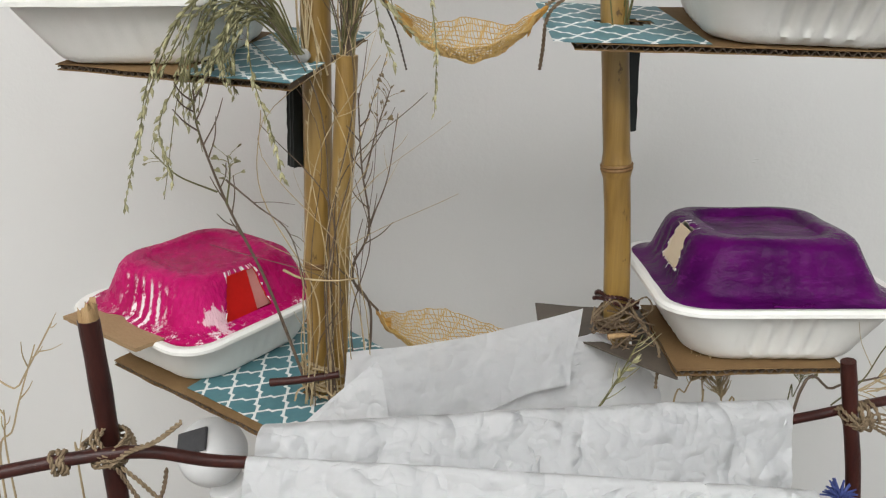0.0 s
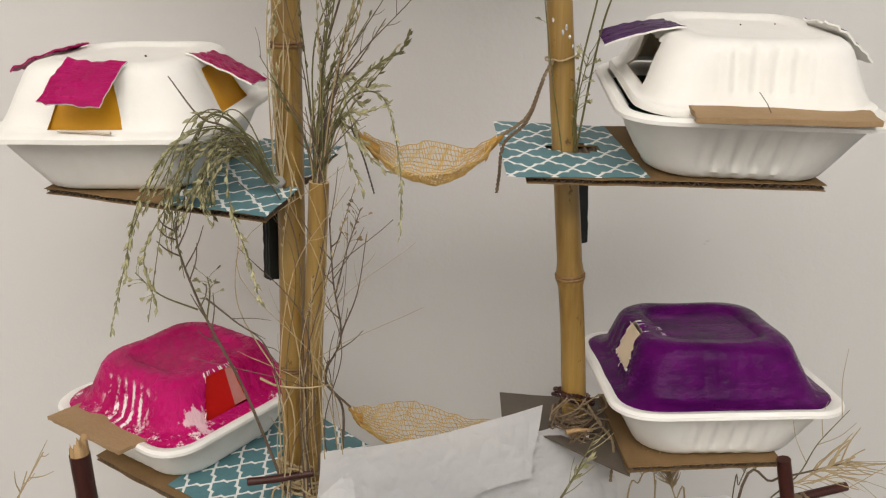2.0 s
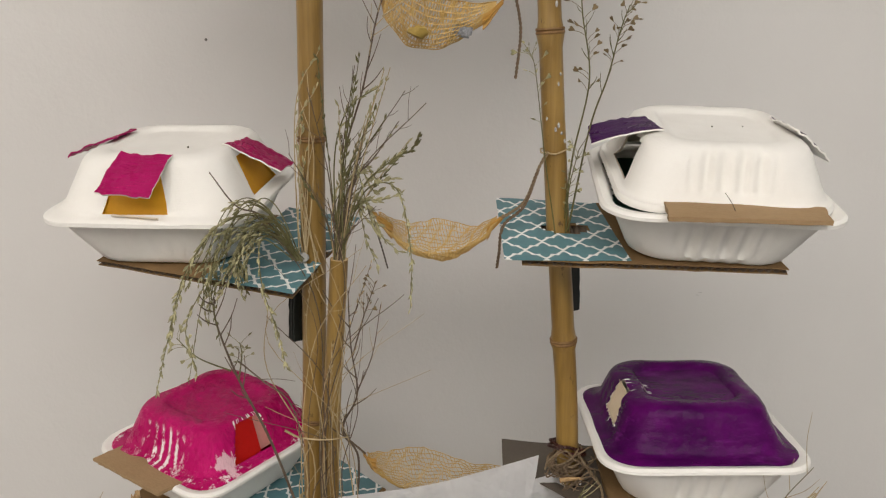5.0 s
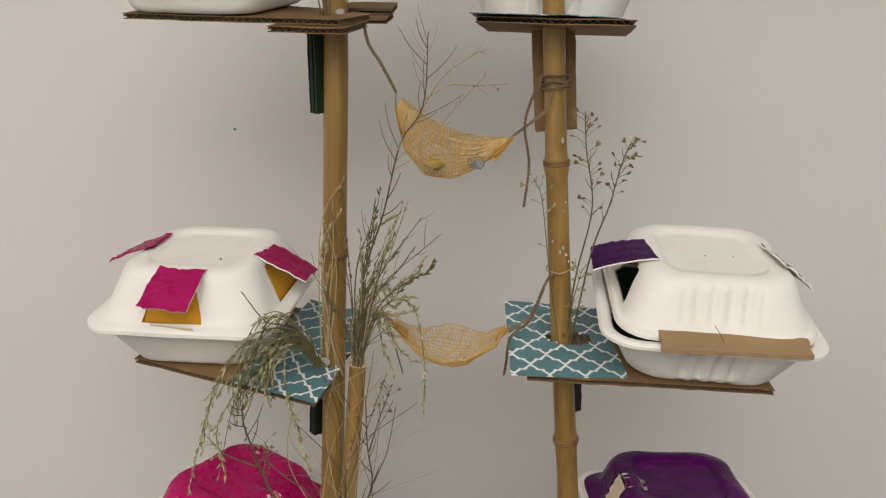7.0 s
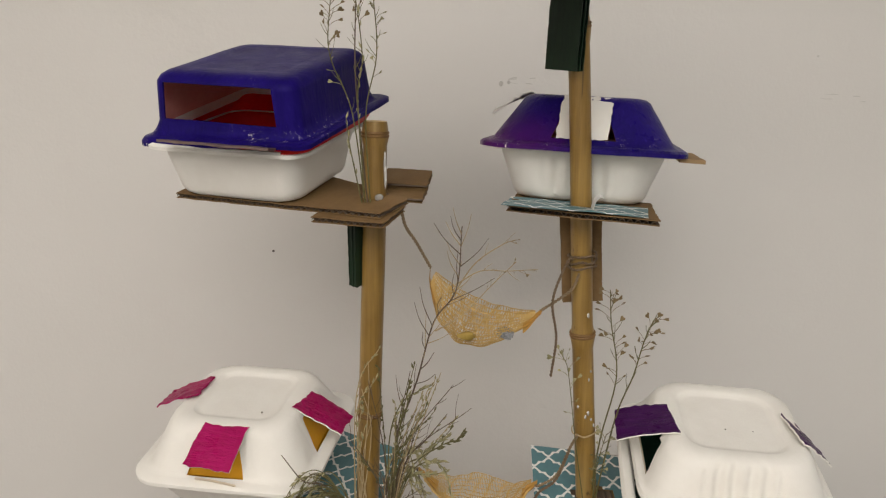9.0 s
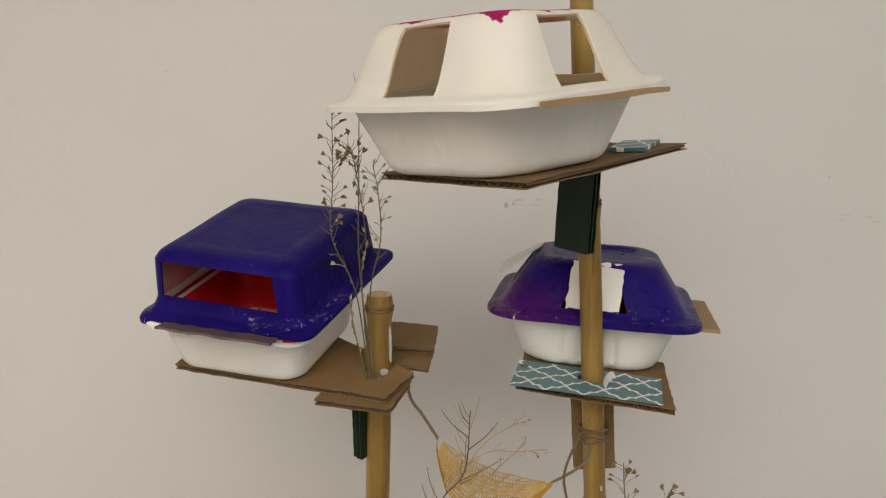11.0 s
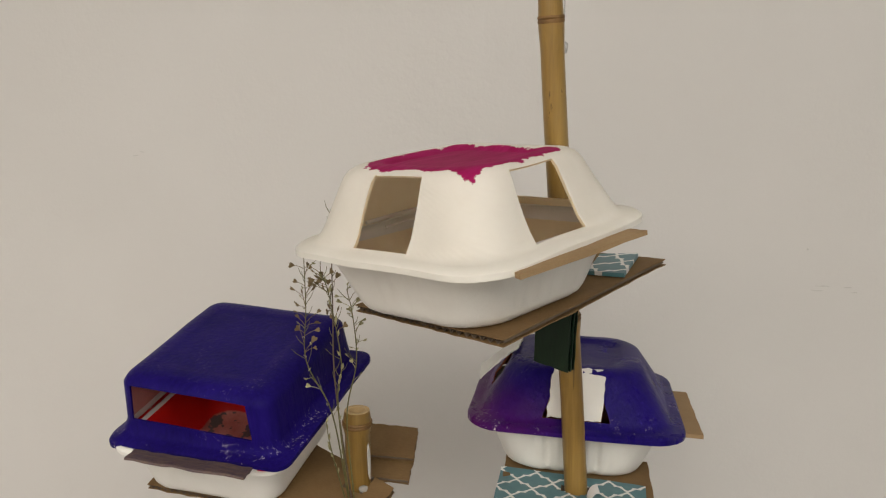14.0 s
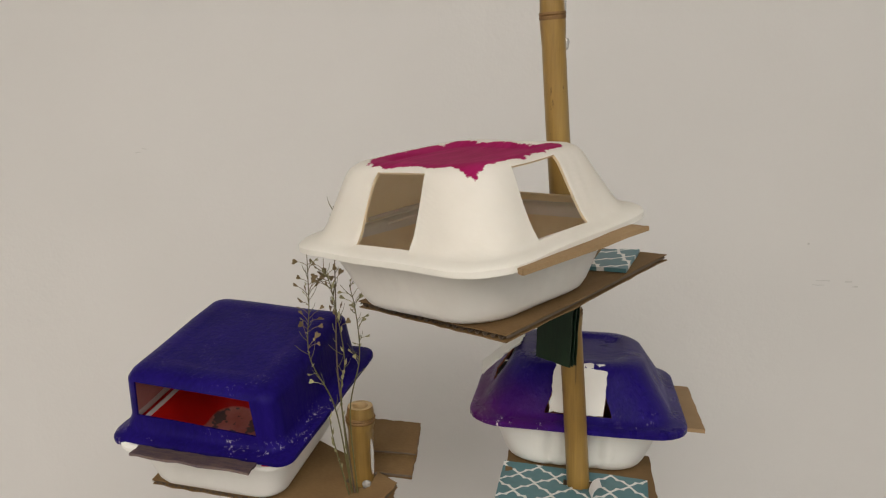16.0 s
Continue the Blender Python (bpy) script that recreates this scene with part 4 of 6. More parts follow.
for p, r in (((0.2110, 0.4800, 1.1010), 0.0006), ((0.2310, 0.4770, 1.1012), 0.0005)):
    bm = bmesh.new()
    bmesh.ops.create_icosphere(bm, subdivisions=1, radius=r, matrix=Matrix.Translation(local(box, p)))
    part("speck", bm, FIBRE, box)

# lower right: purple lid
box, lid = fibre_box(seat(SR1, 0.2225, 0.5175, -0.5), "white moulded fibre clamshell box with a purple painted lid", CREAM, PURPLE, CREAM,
                     holes=[(3, 0.38, 0.88, 0.0085, 0.035)], lid_at=pose(0, 0.002, HB - 0.0005, 0, 0, 0), seed=2, lid_w=W - 0.011, rough=0.0016, flute=0.25, trim=0.001, torn=0.16, recess=1.7)
# added panel in place of the lit fibre inside
window_panel(lid, 3, 0.34, 0.96, 0.007, 0.0345, INSIDE_TAN, "tan panel added for the lit inside seen through the cut window", w=W - 0.011)
bm = sheet([(-0.014, -0.074), (0.012, -0.074), (0.014, -0.062), (-0.012, -0.062)], HB + 0.0030, 0.0012, None, 12, 8, 0.0016, 0.0016, 5)
part("lid_tab", bm, PURPLE, box, "purple painted lid tab")

# middle left: white with pink flaps
box, lid = fibre_box(seat(SL2, -0.1868, 0.5590, -6), "white moulded fibre clamshell box, ochre inside, with pink flaps", OCHRE, WHITE, OCHRE,
                     holes=[(0, 0.20, 0.74, 0.004, 0.033), (1, 0.22, 0.80, 0.004, 0.033), (3, 0.25, 0.75, 0.008, 0.032)], lid_at=pose(0, 0, HB - 0.001), lid_h=0.0410, tp=0.104, seed=3, groove=0.15, flute=0.3)
# added panels bring the ochre inside forward, where it is lit
window_panel(lid, 0, 0.12, 0.82, 0.0030, 0.0335, OCHRE, "ochre panel added for the painted inside seen through the cut window", HL=0.0410, tp=0.104)
window_panel(lid, 1, 0.14, 0.88, 0.0030, 0.0335, OCHRE, "ochre panel added for the painted inside seen through the cut window", HL=0.0410, tp=0.104)
flap([(-0.2068, 0.4960, 1.0835), (-0.1702, 0.4947, 1.0813), (-0.1785, 0.4644, 1.0570), (-0.2189, 0.4700, 1.0593)], box, "flap", [FLAP_PINK, WHITE], "pink painted flap", 0.001, 3)
flap([(-0.1429, 0.5270, 1.0840), (-0.1319, 0.5620, 1.0835), (-0.0937, 0.5540, 1.0642), (-0.0989, 0.5199, 1.0644)], box, "flap", [FLAP_PINK, WHITE], "pink painted flap", 0.001, 4)
flap([(-0.2297, 0.5390, 1.0875), (-0.2258, 0.5745, 1.0895), (-0.2660, 0.5760, 1.0735), (-0.2694, 0.5438, 1.0730)], box, "flap", [FLAP_PINK, FLAP_PINK], "pink painted flap", 0.001, 8)
bm = bmesh.new()
tube(bm, smooth_path([local(box, p) for p in ((-0.214, 0.482, 1.0405), (-0.195, 0.4785, 1.0400), (-0.178, 0.474, 1.0395))]), 0.0009, 6)
part("lid_tab", bm, CREAM, box, "lid tab pushed through its slot")

bm = bmesh.new()
bmesh.ops.create_icosphere(bm, subdivisions=1, radius=0.0009, matrix=Matrix.Translation(local(box, (-0.1660, 0.5180, 1.0835))))
part("speck", bm, FIBRE, box)

# lower left: pink lid with a red window
box, lid = fibre_box(seat(SL1, -0.1890, 0.5880, -35), "white moulded fibre clamshell box with a roughly brushed pink lid", RED, PINK, RED,
                     holes=[(1, 0.07, 0.60, 0.0045, 0.033)], lid_at=pose(0, 0.001, HB + 0.000, 0, 0, 0), seed=4, lid_w=W - 0.012, rough=0.0020, flute=0.4, groove=0.2, torn=0.30)
window_panel(lid, 1, -0.06, 0.46, 0.003, 0.0340, RED, "red painted card behind the cut window", 0.0018, w=W - 0.012)
# added pale panel in place of the bare inside
window_panel(lid, 1, -0.04, 0.72, 0.003, 0.0345, ROSE, "pale panel added for the bare inside seen through the cut window", 0.0038, w=W - 0.012)
bm = sheet(flat(box, [(-0.2860, 0.5415, 0.80), (-0.2105, 0.4885, 0.80), (-0.1930, 0.5080, 0.80), (-0.2660, 0.5640, 0.80)]), HB + 0.0022, 0.003, None, 20, 8, 0.0008, 0.001)
part("cardboard_tab", bm, KRAFT_TAN, box, "brown cardboard tab at the rim")

# upper left: blue lid, raised
MB = seat(SL3, -0.1580, 0.5440, -13.5)
LB = MB.inverted() @ pose(-0.1522, 0.5430, 1.3311, 11.0, 1.8, -17.5)
box, lid = fibre_box(MB, "white moulded fibre clamshell box with a blue lid propped open", RED_TRAY, BLUE, ROSE, tray_w=0.133, edge=0, tray_painted=3, tray_b=0.101, tray_corner=0.016, groove=0.0, lid_w=0.1490, tp=0.1115, corner=0.010, trim=0.002,
                     holes=[(0, 0.0, 0.93, 0.0125, 0.0395)], lid_at=LB, lid_h=0.0466, seed=5, flute=0.0, recess=0.15)
for v in lid.data.vertices:
    if v.co.z < 0.0050:
        fade = max(0.0, min(1.0, (0.0050 - v.co.z) / 0.0030))
        v.co.z += fade * (0.0032 * max(0.0, min(1.0, v.co.x / 0.06)) - 0.0048 * max(0.0, min(1.0, -v.co.x / 0.07)))
for face in lid.data.polygons:
    if face.material_index == 1 and face.center.z < 0.0062:
        face.material_index = 2
gusset(box, LB, 0.1335)
flap([(-0.2135, 0.4790, 1.3190), (-0.1265, 0.4580, 1.3166), (-0.1275, 0.4420, 1.3184), (-0.2146, 0.4636, 1.3210)], box, "clip_strip", [SMEARED, SMEARED], "brown cardboard strip smeared with blue paint", 0.0, 12, 0.0018, 0.0008)

# upper right: violet lid with white flaps
box, lid = fibre_box(seat(SR3, 0.1022, 0.5870, -8.6), "white moulded fibre clamshell box with a violet-blue lid and white flaps", RUST, VIOLET, RUST,
                     holes=[(0, 0.24, 0.78, 0.0055, 0.034), (3, 0.30, 0.75, 0.009, 0.034)], seed=6, lid_w=0.1607, tray_w=0.146, tray_b=0.103, tp=0.0962, lid_h=0.0396, flute=0.3, lid_at=pose(0, 0, HB + 0.0006))
flap([(0.0815, 0.5480, 1.3505), (0.1199, 0.5435, 1.3490), (0.1133, 0.5187, 1.3188), (0.0745, 0.5280, 1.3188)], box, "flap", [WHITE, KRAFT], "white unpainted flap", 0.004, 6)
flap([(0.0640, 0.6190, 1.3485), (0.0570, 0.5850, 1.3515), (0.0262, 0.5640, 1.3350), (0.0275, 0.5900, 1.3355)], box, "flap", [WHITE, WHITE], "white unpainted flap, torn narrow", 0.001, 7, 0.0012, 0.0012)
bm = sheet(flat(box, [(0.172, 0.531, 1.306), (0.1905, 0.5275, 1.306), (0.2035, 0.619, 1.297), (0.186, 0.622, 1.297)]), HB - 0.0030, 0.003, None, 10, 20, 0.0006, 0.0008)
part("cardboard_tab", bm, KRAFT_TAN, box, "brown cardboard tab at the rim")

# top: white with a magenta crown
MT = seat(ST, 0.0200, 0.4410, -43.5)
box, lid = fibre_box(MT, "white moulded fibre clamshell box with cut windows and a magenta crown", INNER, CROWN, INNER, tp=0.1014,
                     holes=[(0, 0.255, 0.71, 0.005, 0.0405, 0.215, 0.87), (1, 0.165, 0.67, 0.005, 0.0405, 0.0, 0.70), (2, 0.06, 0.90, 0.006, 0.0405)], lid_h=0.0430, lid_w=0.155, lid_at=MT.inverted() @ pose(0.0180, 0.4300, 1.4812, 3.0, -2.9, -41.0), seed=7, rough=0.0012, flute=0.12, groove=0.3, tray_w=0.148, tray_b=0.105)
bm = sheet(flat(box, [(0.0385, 0.3345, 1.477), (0.0405, 0.3290, 1.478), (0.1125, 0.3995, 1.484), (0.1040, 0.4070, 1.484)]), HB - 0.0022, 0.0026, None, 24, 5, 0.0008, 0.0012)
part("clip_strip", bm, KRAFT_TAN, box, "brown cardboard strip under the rim")
for x0, x1, y, z, r in ((0.020, -0.0245, -0.0645, 0.0042, 0.0013), (0.006, -0.024, -0.0630, -0.0010, 0.0009)):
    bm = bmesh.new()
    tube(bm, smooth_path([Matrix.Rotation(radians(270), 3, "Z") @ Vector(p) for p in ((x0, y, z), ((x0 + x1) / 2, y + 0.0008, z + 0.0004), (x1, y, z))]), r, 6)
    part("lid_tab", bm, WHITE, lid, "white edge of the tab slot")

# ---- twine, nets and plants ----


def pod(bm, at, way, size, mat=0):
    """A small flat heart-shaped seed pod."""
    way = Vector(way).normalized()
    a = way.orthogonal().normalized()
    a.rotate(Matrix.Rotation(at[0] * 900 + at[2] * 700, 3, way))
    b = way.cross(a)
    at = Vector(at)
    rim = [at, at + way * size * 0.75 + a * size * 0.42, at + way * size * 1.02 + a * size * 0.26, at + way * size * 0.9, at + way * size * 1.02 - a * size * 0.26, at + way * size * 0.75 - a * size * 0.42]
    mid = at + way * size * 0.62
    up, dn = bm.verts.new(mid + b * size * 0.13), bm.verts.new(mid - b * size * 0.13)
    vs = [bm.verts.new(p) for p in rim]
    for i in range(6):
        bm.faces.new((vs[i], vs[(i + 1) % 6], up)).material_index = mat
        bm.faces.new((vs[(i + 1) % 6], vs[i], dn)).material_index = mat


def grain(bm, at, way, size, mat=0):
    """A slim pointed grass seed."""
    way = Vector(way).normalized()
    a = way.orthogonal().normalized()
    b = way.cross(a)
    at = Vector(at)
    tip, base = bm.verts.new(at + way * size), bm.verts.new(at)
    vs = [bm.verts.new(at + way * size * 0.45 + size * 0.17 * (math.cos(t) * a + math.sin(t) * b)) for t in (0, 1.57, 3.14, 4.71)]
    for i in range(4):
        bm.faces.new((base, vs[i], vs[(i + 1) % 4])).material_index = mat
        bm.faces.new((tip, vs[(i + 1) % 4], vs[i])).material_index = mat


def stalk(plant, points, r, material, seeds=None, seed=0, wander=0.0015, n=7):
    """One stem of a plant with what grows on it. seeds: (kind, from, count, size, material), along the stem."""
    rnd = random.Random(seed)
    pts = [local(plant, p) + Vector([rnd.uniform(-1, 1) * wander * (k > 0) for _ in range(3)]) for k, p in enumerate(points)]
    path = smooth_path(pts, n)
    bm = bmesh.new()
    tube(bm, path, (r, r * 0.45), 5)
    stem = part("stem", bm, material, plant)
    for kind, lo, count, size, mat in seeds or ():
        bm = bmesh.new()
        for k in range(count):
            f = lerp(lo, 1.0, (k + rnd.random() * 0.6) / count)
            i = min(len(path) - 2, int(f * (len(path) - 1)))
            d = (path[i + 1] - path[i]).normalized()
            out = (d.orthogonal().normalized())
            out.rotate(Matrix.Rotation(rnd.uniform(0, 6.28), 3, d))
            p = path[i].lerp(path[i + 1], rnd.random())
            if kind == "pod":
                tip = p + (out * 0.8 + d * 0.6) * size * rnd.uniform(0.9, 1.7)
                tube(bm, [p, p.lerp(tip, 0.55) + d * 0.0006, tip], 0.00022, 3)
                pod(bm, tip, out + d * rnd.uniform(0.2, 0.9), size * rnd.uniform(0.6, 1.0))
            elif kind == "grain":
                grain(bm, p, d + out * rnd.uniform(0.25, 0.6), size * rnd.uniform(0.7, 1.15))
            elif kind == "twig":
                tip = p + (out * rnd.uniform(0.4, 0.9) + d) * size * rnd.uniform(0.4, 1.0)
                tube(bm, smooth_path([p, p.lerp(tip, 0.5) + out * size * 0.06, tip], 4), (r * 0.5, r * 0.25), 4)
        tagged(part({"pod": "seed_head", "grain": "seed_head", "twig": "twig_spray"}[kind], bm, mat, stem), kind="stuff")
    return stem


def plant(name, at, label, category="dried grass"):
    return thing(name, pose(*at), label, category, "dried plants on the canes")


# drooping grass on the middle left shelf
root = Vector((-0.083, 0.487, 1.004))
p = plant("drooping_grass", root, "bunch of fading green grass with hanging seed heads")
rnd = random.Random(11)
for k in range(30):
    a = rnd.uniform(-0.55, 0.75)
    reach, rise, drop = rnd.uniform(0.035, 0.078), rnd.uniform(0.026, 0.050), rnd.uniform(0.00, 0.092)
    d = Vector((-math.cos(a), -0.45 * math.cos(a) - 0.5 * math.sin(a), 0)).normalized()
    drop *= 0.25 + 0.75 * ((reach - 0.035) / 0.043) ** 2
    if rnd.random() < 0.3:
        reach, rise, drop = reach * 0.7, rise * 0.8, drop * 0.3
    pts = [root + Vector((rnd.uniform(-1, 1) * 0.004, rnd.uniform(-1, 1) * 0.004, 0)), root + d * reach * 0.30 + Vector((0, 0, rise * 0.85)), root + d * reach * 0.66 + Vector((0, 0, rise * 0.95)),
           root + d * reach * 0.95 + Vector((0, 0, rise * 0.35 - drop * 0.3)), root + d * reach * 1.05 + Vector((rnd.uniform(-1, 1) * 0.008, 0, -drop))]
    stalk(p, pts, 0.00055, GRASS, [("grain", 0.42, 16, 0.0062, SEED)] if k % 3 else [("grain", 0.5, 10, 0.0055, GRASS)], k, 0.003)
for k, pts in enumerate(([(-0.084, 0.485, 1.006), (-0.103, 0.474, 1.041), (-0.137, 0.463, 1.033), (-0.160, 0.452, 0.991), (-0.169, 0.441, 0.956), (-0.178, 0.430, 0.923)],
                         [(-0.084, 0.485, 1.006), (-0.093, 0.474, 1.034), (-0.117, 0.463, 1.032), (-0.145, 0.452, 0.991), (-0.155, 0.441, 0.967), (-0.146, 0.430, 0.942)],
                         [(-0.085, 0.482, 1.006), (-0.103, 0.466, 1.026), (-0.103, 0.452, 0.998), (-0.094, 0.448, 0.964), (-0.088, 0.446, 0.937)],
                         [(-0.084, 0.485, 1.006), (-0.099, 0.474, 1.040), (-0.126, 0.463, 1.042), (-0.148, 0.452, 1.018), (-0.159, 0.441, 0.990), (-0.164, 0.430, 0.955)])):
    stalk(p, pts, 0.0006, GRASS, [("grain", 0.35, 34, 0.0068, SEED)], 70 + k, 0.001)
stalk(p, [(-0.086, 0.488, 1.008), (-0.105, 0.478, 1.040), (-0.120, 0.468, 1.050), (-0.135, 0.463, 1.075)], 0.0009, TWIG, None, 80, 0.0)

# grasses standing in the short cane
root = on_path(POLE_S, 1.0)
p = plant("dried_grass_bunch", root, "bunch of dried grasses and twigs standing in a cane")
stalk(p, [root, (-0.047, 0.493, 1.074), (-0.031, 0.490, 1.130), (-0.015, 0.480, 1.183), (0.000, 0.475, 1.212), (0.004, 0.470, 1.260)], 0.0009, TWIG, [("twig", 0.15, 18, 0.034, TWIG), ("twig", 0.45, 16, 0.026, STRAW)], 1)
for k, pts in enumerate(([(-0.015, 0.480, 1.176), (0.005, 0.480, 1.190), (0.025, 0.480, 1.212), (0.046, 0.480, 1.231)], [(-0.008, 0.480, 1.194), (0.013, 0.480, 1.228), (0.033, 0.480, 1.245), (0.045, 0.480, 1.250)],
                         [(0.000, 0.478, 1.214), (0.017, 0.480, 1.226), (0.038, 0.480, 1.224), (0.062, 0.480, 1.227)])):
    stalk(p, pts, 0.0006, STRAW, [("twig", 0.3, 5, 0.010, STRAW), ("pod", 0.7, 3, 0.003, POD)], 20 + k)
for k, (pts, sd) in enumerate((([root, (-0.036, 0.483, 1.056), (-0.011, 0.477, 1.078), (0.003, 0.473, 1.086), (0.010, 0.470, 1.100)], 26), ([root, (-0.033, 0.485, 1.056), (-0.008, 0.480, 1.060), (0.000, 0.475, 1.018), (0.000, 0.470, 0.972)], 40),
                               ([root, (-0.054, 0.487, 1.075), (-0.040, 0.483, 1.113), (-0.018, 0.480, 1.129)], 18), ([root, (-0.043, 0.487, 1.055), (-0.026, 0.483, 1.079), (-0.006, 0.480, 1.105)], 6))):
    stalk(p, pts, 0.0007, GRASS if k != 3 else TWIG, [("grain", 0.42, sd, 0.0062, SEED if k != 0 else GRASS)], 30 + k)
rnd = random.Random(21)
for k in range(27):
    lean = Vector((rnd.gauss(0.014, 0.024), rnd.gauss(-0.008, 0.012), 0))
    h = rnd.uniform(0.05, 0.15)
    base = root + Vector((rnd.uniform(-1, 1) * 0.004, rnd.uniform(-1, 1) * 0.004, 0))
    pts = [base, base + lean * 0.3 + Vector((0, 0, h * 0.5)), base + lean + Vector((0, 0, h))]
    stalk(p, pts, 0.0006, (STRAW, TWIG, GRASS)[k % 3], [[("grain", 0.6, 12, 0.0055, SEED)], [("twig", 0.3, 7, 0.018, TWIG)], [("grain", 0.5, 14, 0.006, GRASS)]][k % 3], 40 + k, 0.006)

for k in range(9):
    a, h = rnd.uniform(-0.5, 1.0), rnd.uniform(0.045, 0.085)
    reach = Vector((math.cos(a) * 0.034, -0.012 * math.sin(a) - 0.006, 0)) * rnd.uniform(0.6, 1.15)
    fall = rnd.uniform(-0.035, 0.020)
    pts = [root, root + reach * 0.25 + Vector((0, 0, h * 0.7)), root + reach * 0.65 + Vector((0, 0, h)), root + reach + Vector((0, 0, h + fall)), root + reach * 1.2 + Vector((0.004, 0, h + 1.5 * fall))]
    stalk(p, pts, 0.0006, GRASS, [("grain", 0.40, 22, 0.0066, SEED)], 90 + k, 0.003)

# straw tied along the left canes
base = Vector((-0.078, 0.490, 0.765))
p = plant("straw_bundle", base, "bundle of pale straw stems leaning along the canes")
rnd = random.Random(31)
for k in range(24):
    x = rnd.uniform(-0.016, 0.034)
    h = rnd.uniform(0.08, 0.30)
    pts = [base + Vector((x, rnd.uniform(-0.012, 0), 0)), base + Vector((x * 0.7 + rnd.gauss(0.003, 0.004), rnd.uniform(-0.016, -0.008), h * 0.4)), base + Vector((x * 0.5 + rnd.gauss(0.008, 0.015), rnd.uniform(-0.020, -0.008), h * 0.75)),
           base + Vector((x + rnd.gauss(0.004, 0.032), rnd.uniform(-0.026, -0.008), h))]
    stalk(p, pts, rnd.uniform(0.0003, 0.0007), STRAW if rnd.random() < 0.45 else TWIG, [("twig", 0.4, 4, 0.028, STRAW)] if k % 3 == 0 else ([("grain", 0.75, 9, 0.005, STRAW)] if k % 5 == 1 else None), 100 + k, 0.002)
stalk(p, [(-0.100, 0.478, 0.868), (-0.088, 0.476, 0.863), (-0.068, 0.474, 0.862), (-0.052, 0.478, 0.862)], 0.0010, STRAW, None, 160, 0)
for k in range(8):
    z = 1.0 + 0.012 * k
    stalk(p, [on_path(POLE_L, 0.99) + Vector((rnd.uniform(-0.01, 0.01), -0.0125, 0)), on_path(POLE_L, z + 0.03) + Vector((rnd.uniform(-0.012, 0.006), -0.0135, 0)), on_path(POLE_L, z + 0.07) + Vector((rnd.uniform(-0.010, 0.012), -0.016, 0))],
          0.0006, STRAW, [("grain", 0.4, 12, 0.006, SEED)] if k % 2 else None, 170 + k, 0.002)

# twig leaning out to the front
p = plant("seeding_twig", (-0.089, 0.485, 0.766), "thin grey twig with small green seed pods", "dried twig")
stalk(p, [(-0.089, 0.485, 0.768), (-0.110, 0.477, 0.858), (-0.130, 0.470, 0.915), (-0.139, 0.463, 0.963), (-0.138, 0.455, 0.988)], 0.0012, TWIG, [("twig", 0.35, 12, 0.030, TWIG)], 1)
stalk(p, [(-0.130, 0.470, 0.915), (-0.125, 0.470, 0.934), (-0.127, 0.470, 0.946)], 0.0007, STEM_GREEN, [("pod", 0.3, 12, 0.0058, SEED)], 2)
stalk(p, [(-0.135, 0.470, 0.923), (-0.159, 0.470, 0.935), (-0.172, 0.470, 0.950)], 0.0007, STEM_GREEN, [("pod", 0.5, 9, 0.005, SEED)], 3)
stalk(p, [(-0.129, 0.470, 0.931), (-0.110, 0.470, 0.915), (-0.094, 0.470, 0.895), (-0.084, 0.474, 0.857)], 0.0007, TWIG, [("twig", 0.3, 6, 0.022, TWIG)], 4)
p = plant("seeding_twig", (-0.048, 0.500, 0.766), "dark crooked twig with fine side shoots", "dried twig")
stalk(p, [(-0.052, 0.500, 0.768), (-0.048, 0.500, 0.828), (-0.057, 0.496, 0.857), (-0.045, 0.492, 0.892), (-0.047, 0.489, 0.935), (-0.047, 0.485, 0.982)], 0.0011, TWIG, [("twig", 0.3, 14, 0.034, TWIG)], 5)
stalk(p, [(-0.046, 0.490, 0.926), (-0.036, 0.490, 0.957), (-0.027, 0.490, 0.984)], 0.0007, TWIG, [("pod", 0.5, 14, 0.0050, POD)], 6)
stalk(p, [(-0.045, 0.490, 0.893), (-0.030, 0.490, 0.926), (-0.022, 0.490, 0.969)], 0.0006, TWIG, [("twig", 0.4, 4, 0.02, STRAW)], 7)

# seed-pod stems beside the right cane
p = plant("seed_pod_stems", (0.117, 0.507, 1.020), "slender green stems with heart-shaped seed pods", "dried plant")
stalk(p, [(0.114, 0.505, 1.019), (0.120, 0.505, 1.075), (0.129, 0.505, 1.132), (0.124, 0.505, 1.177), (0.119, 0.505, 1.205)], 0.0008, STEM_GREEN, [("pod", 0.45, 22, 0.0062, POD), ("twig", 0.4, 10, 0.012, STEM_GREEN)], 1)
stalk(p, [(0.118, 0.505, 1.020), (0.132, 0.504, 1.095), (0.141, 0.502, 1.133), (0.148, 0.501, 1.165), (0.154, 0.500, 1.181)], 0.0008, STEM_GREEN, [("pod", 0.55, 20, 0.0058, POD), ("twig", 0.35, 12, 0.014, STEM_GREEN)], 2)
stalk(p, [(0.108, 0.499, 1.019), (0.098, 0.497, 1.078), (0.091, 0.493, 1.139), (0.085, 0.490, 1.153)], 0.0005, STEM_GREEN, [("pod", 0.45, 14, 0.0052, SEED)], 3)
stalk(p, [(0.116, 0.503, 1.019), (0.118, 0.500, 1.055), (0.122, 0.498, 1.083)], 0.0006, STEM_GREEN, [("pod", 0.3, 16, 0.0050, SEED), ("twig", 0.2, 10, 0.014, GRASS)], 4)

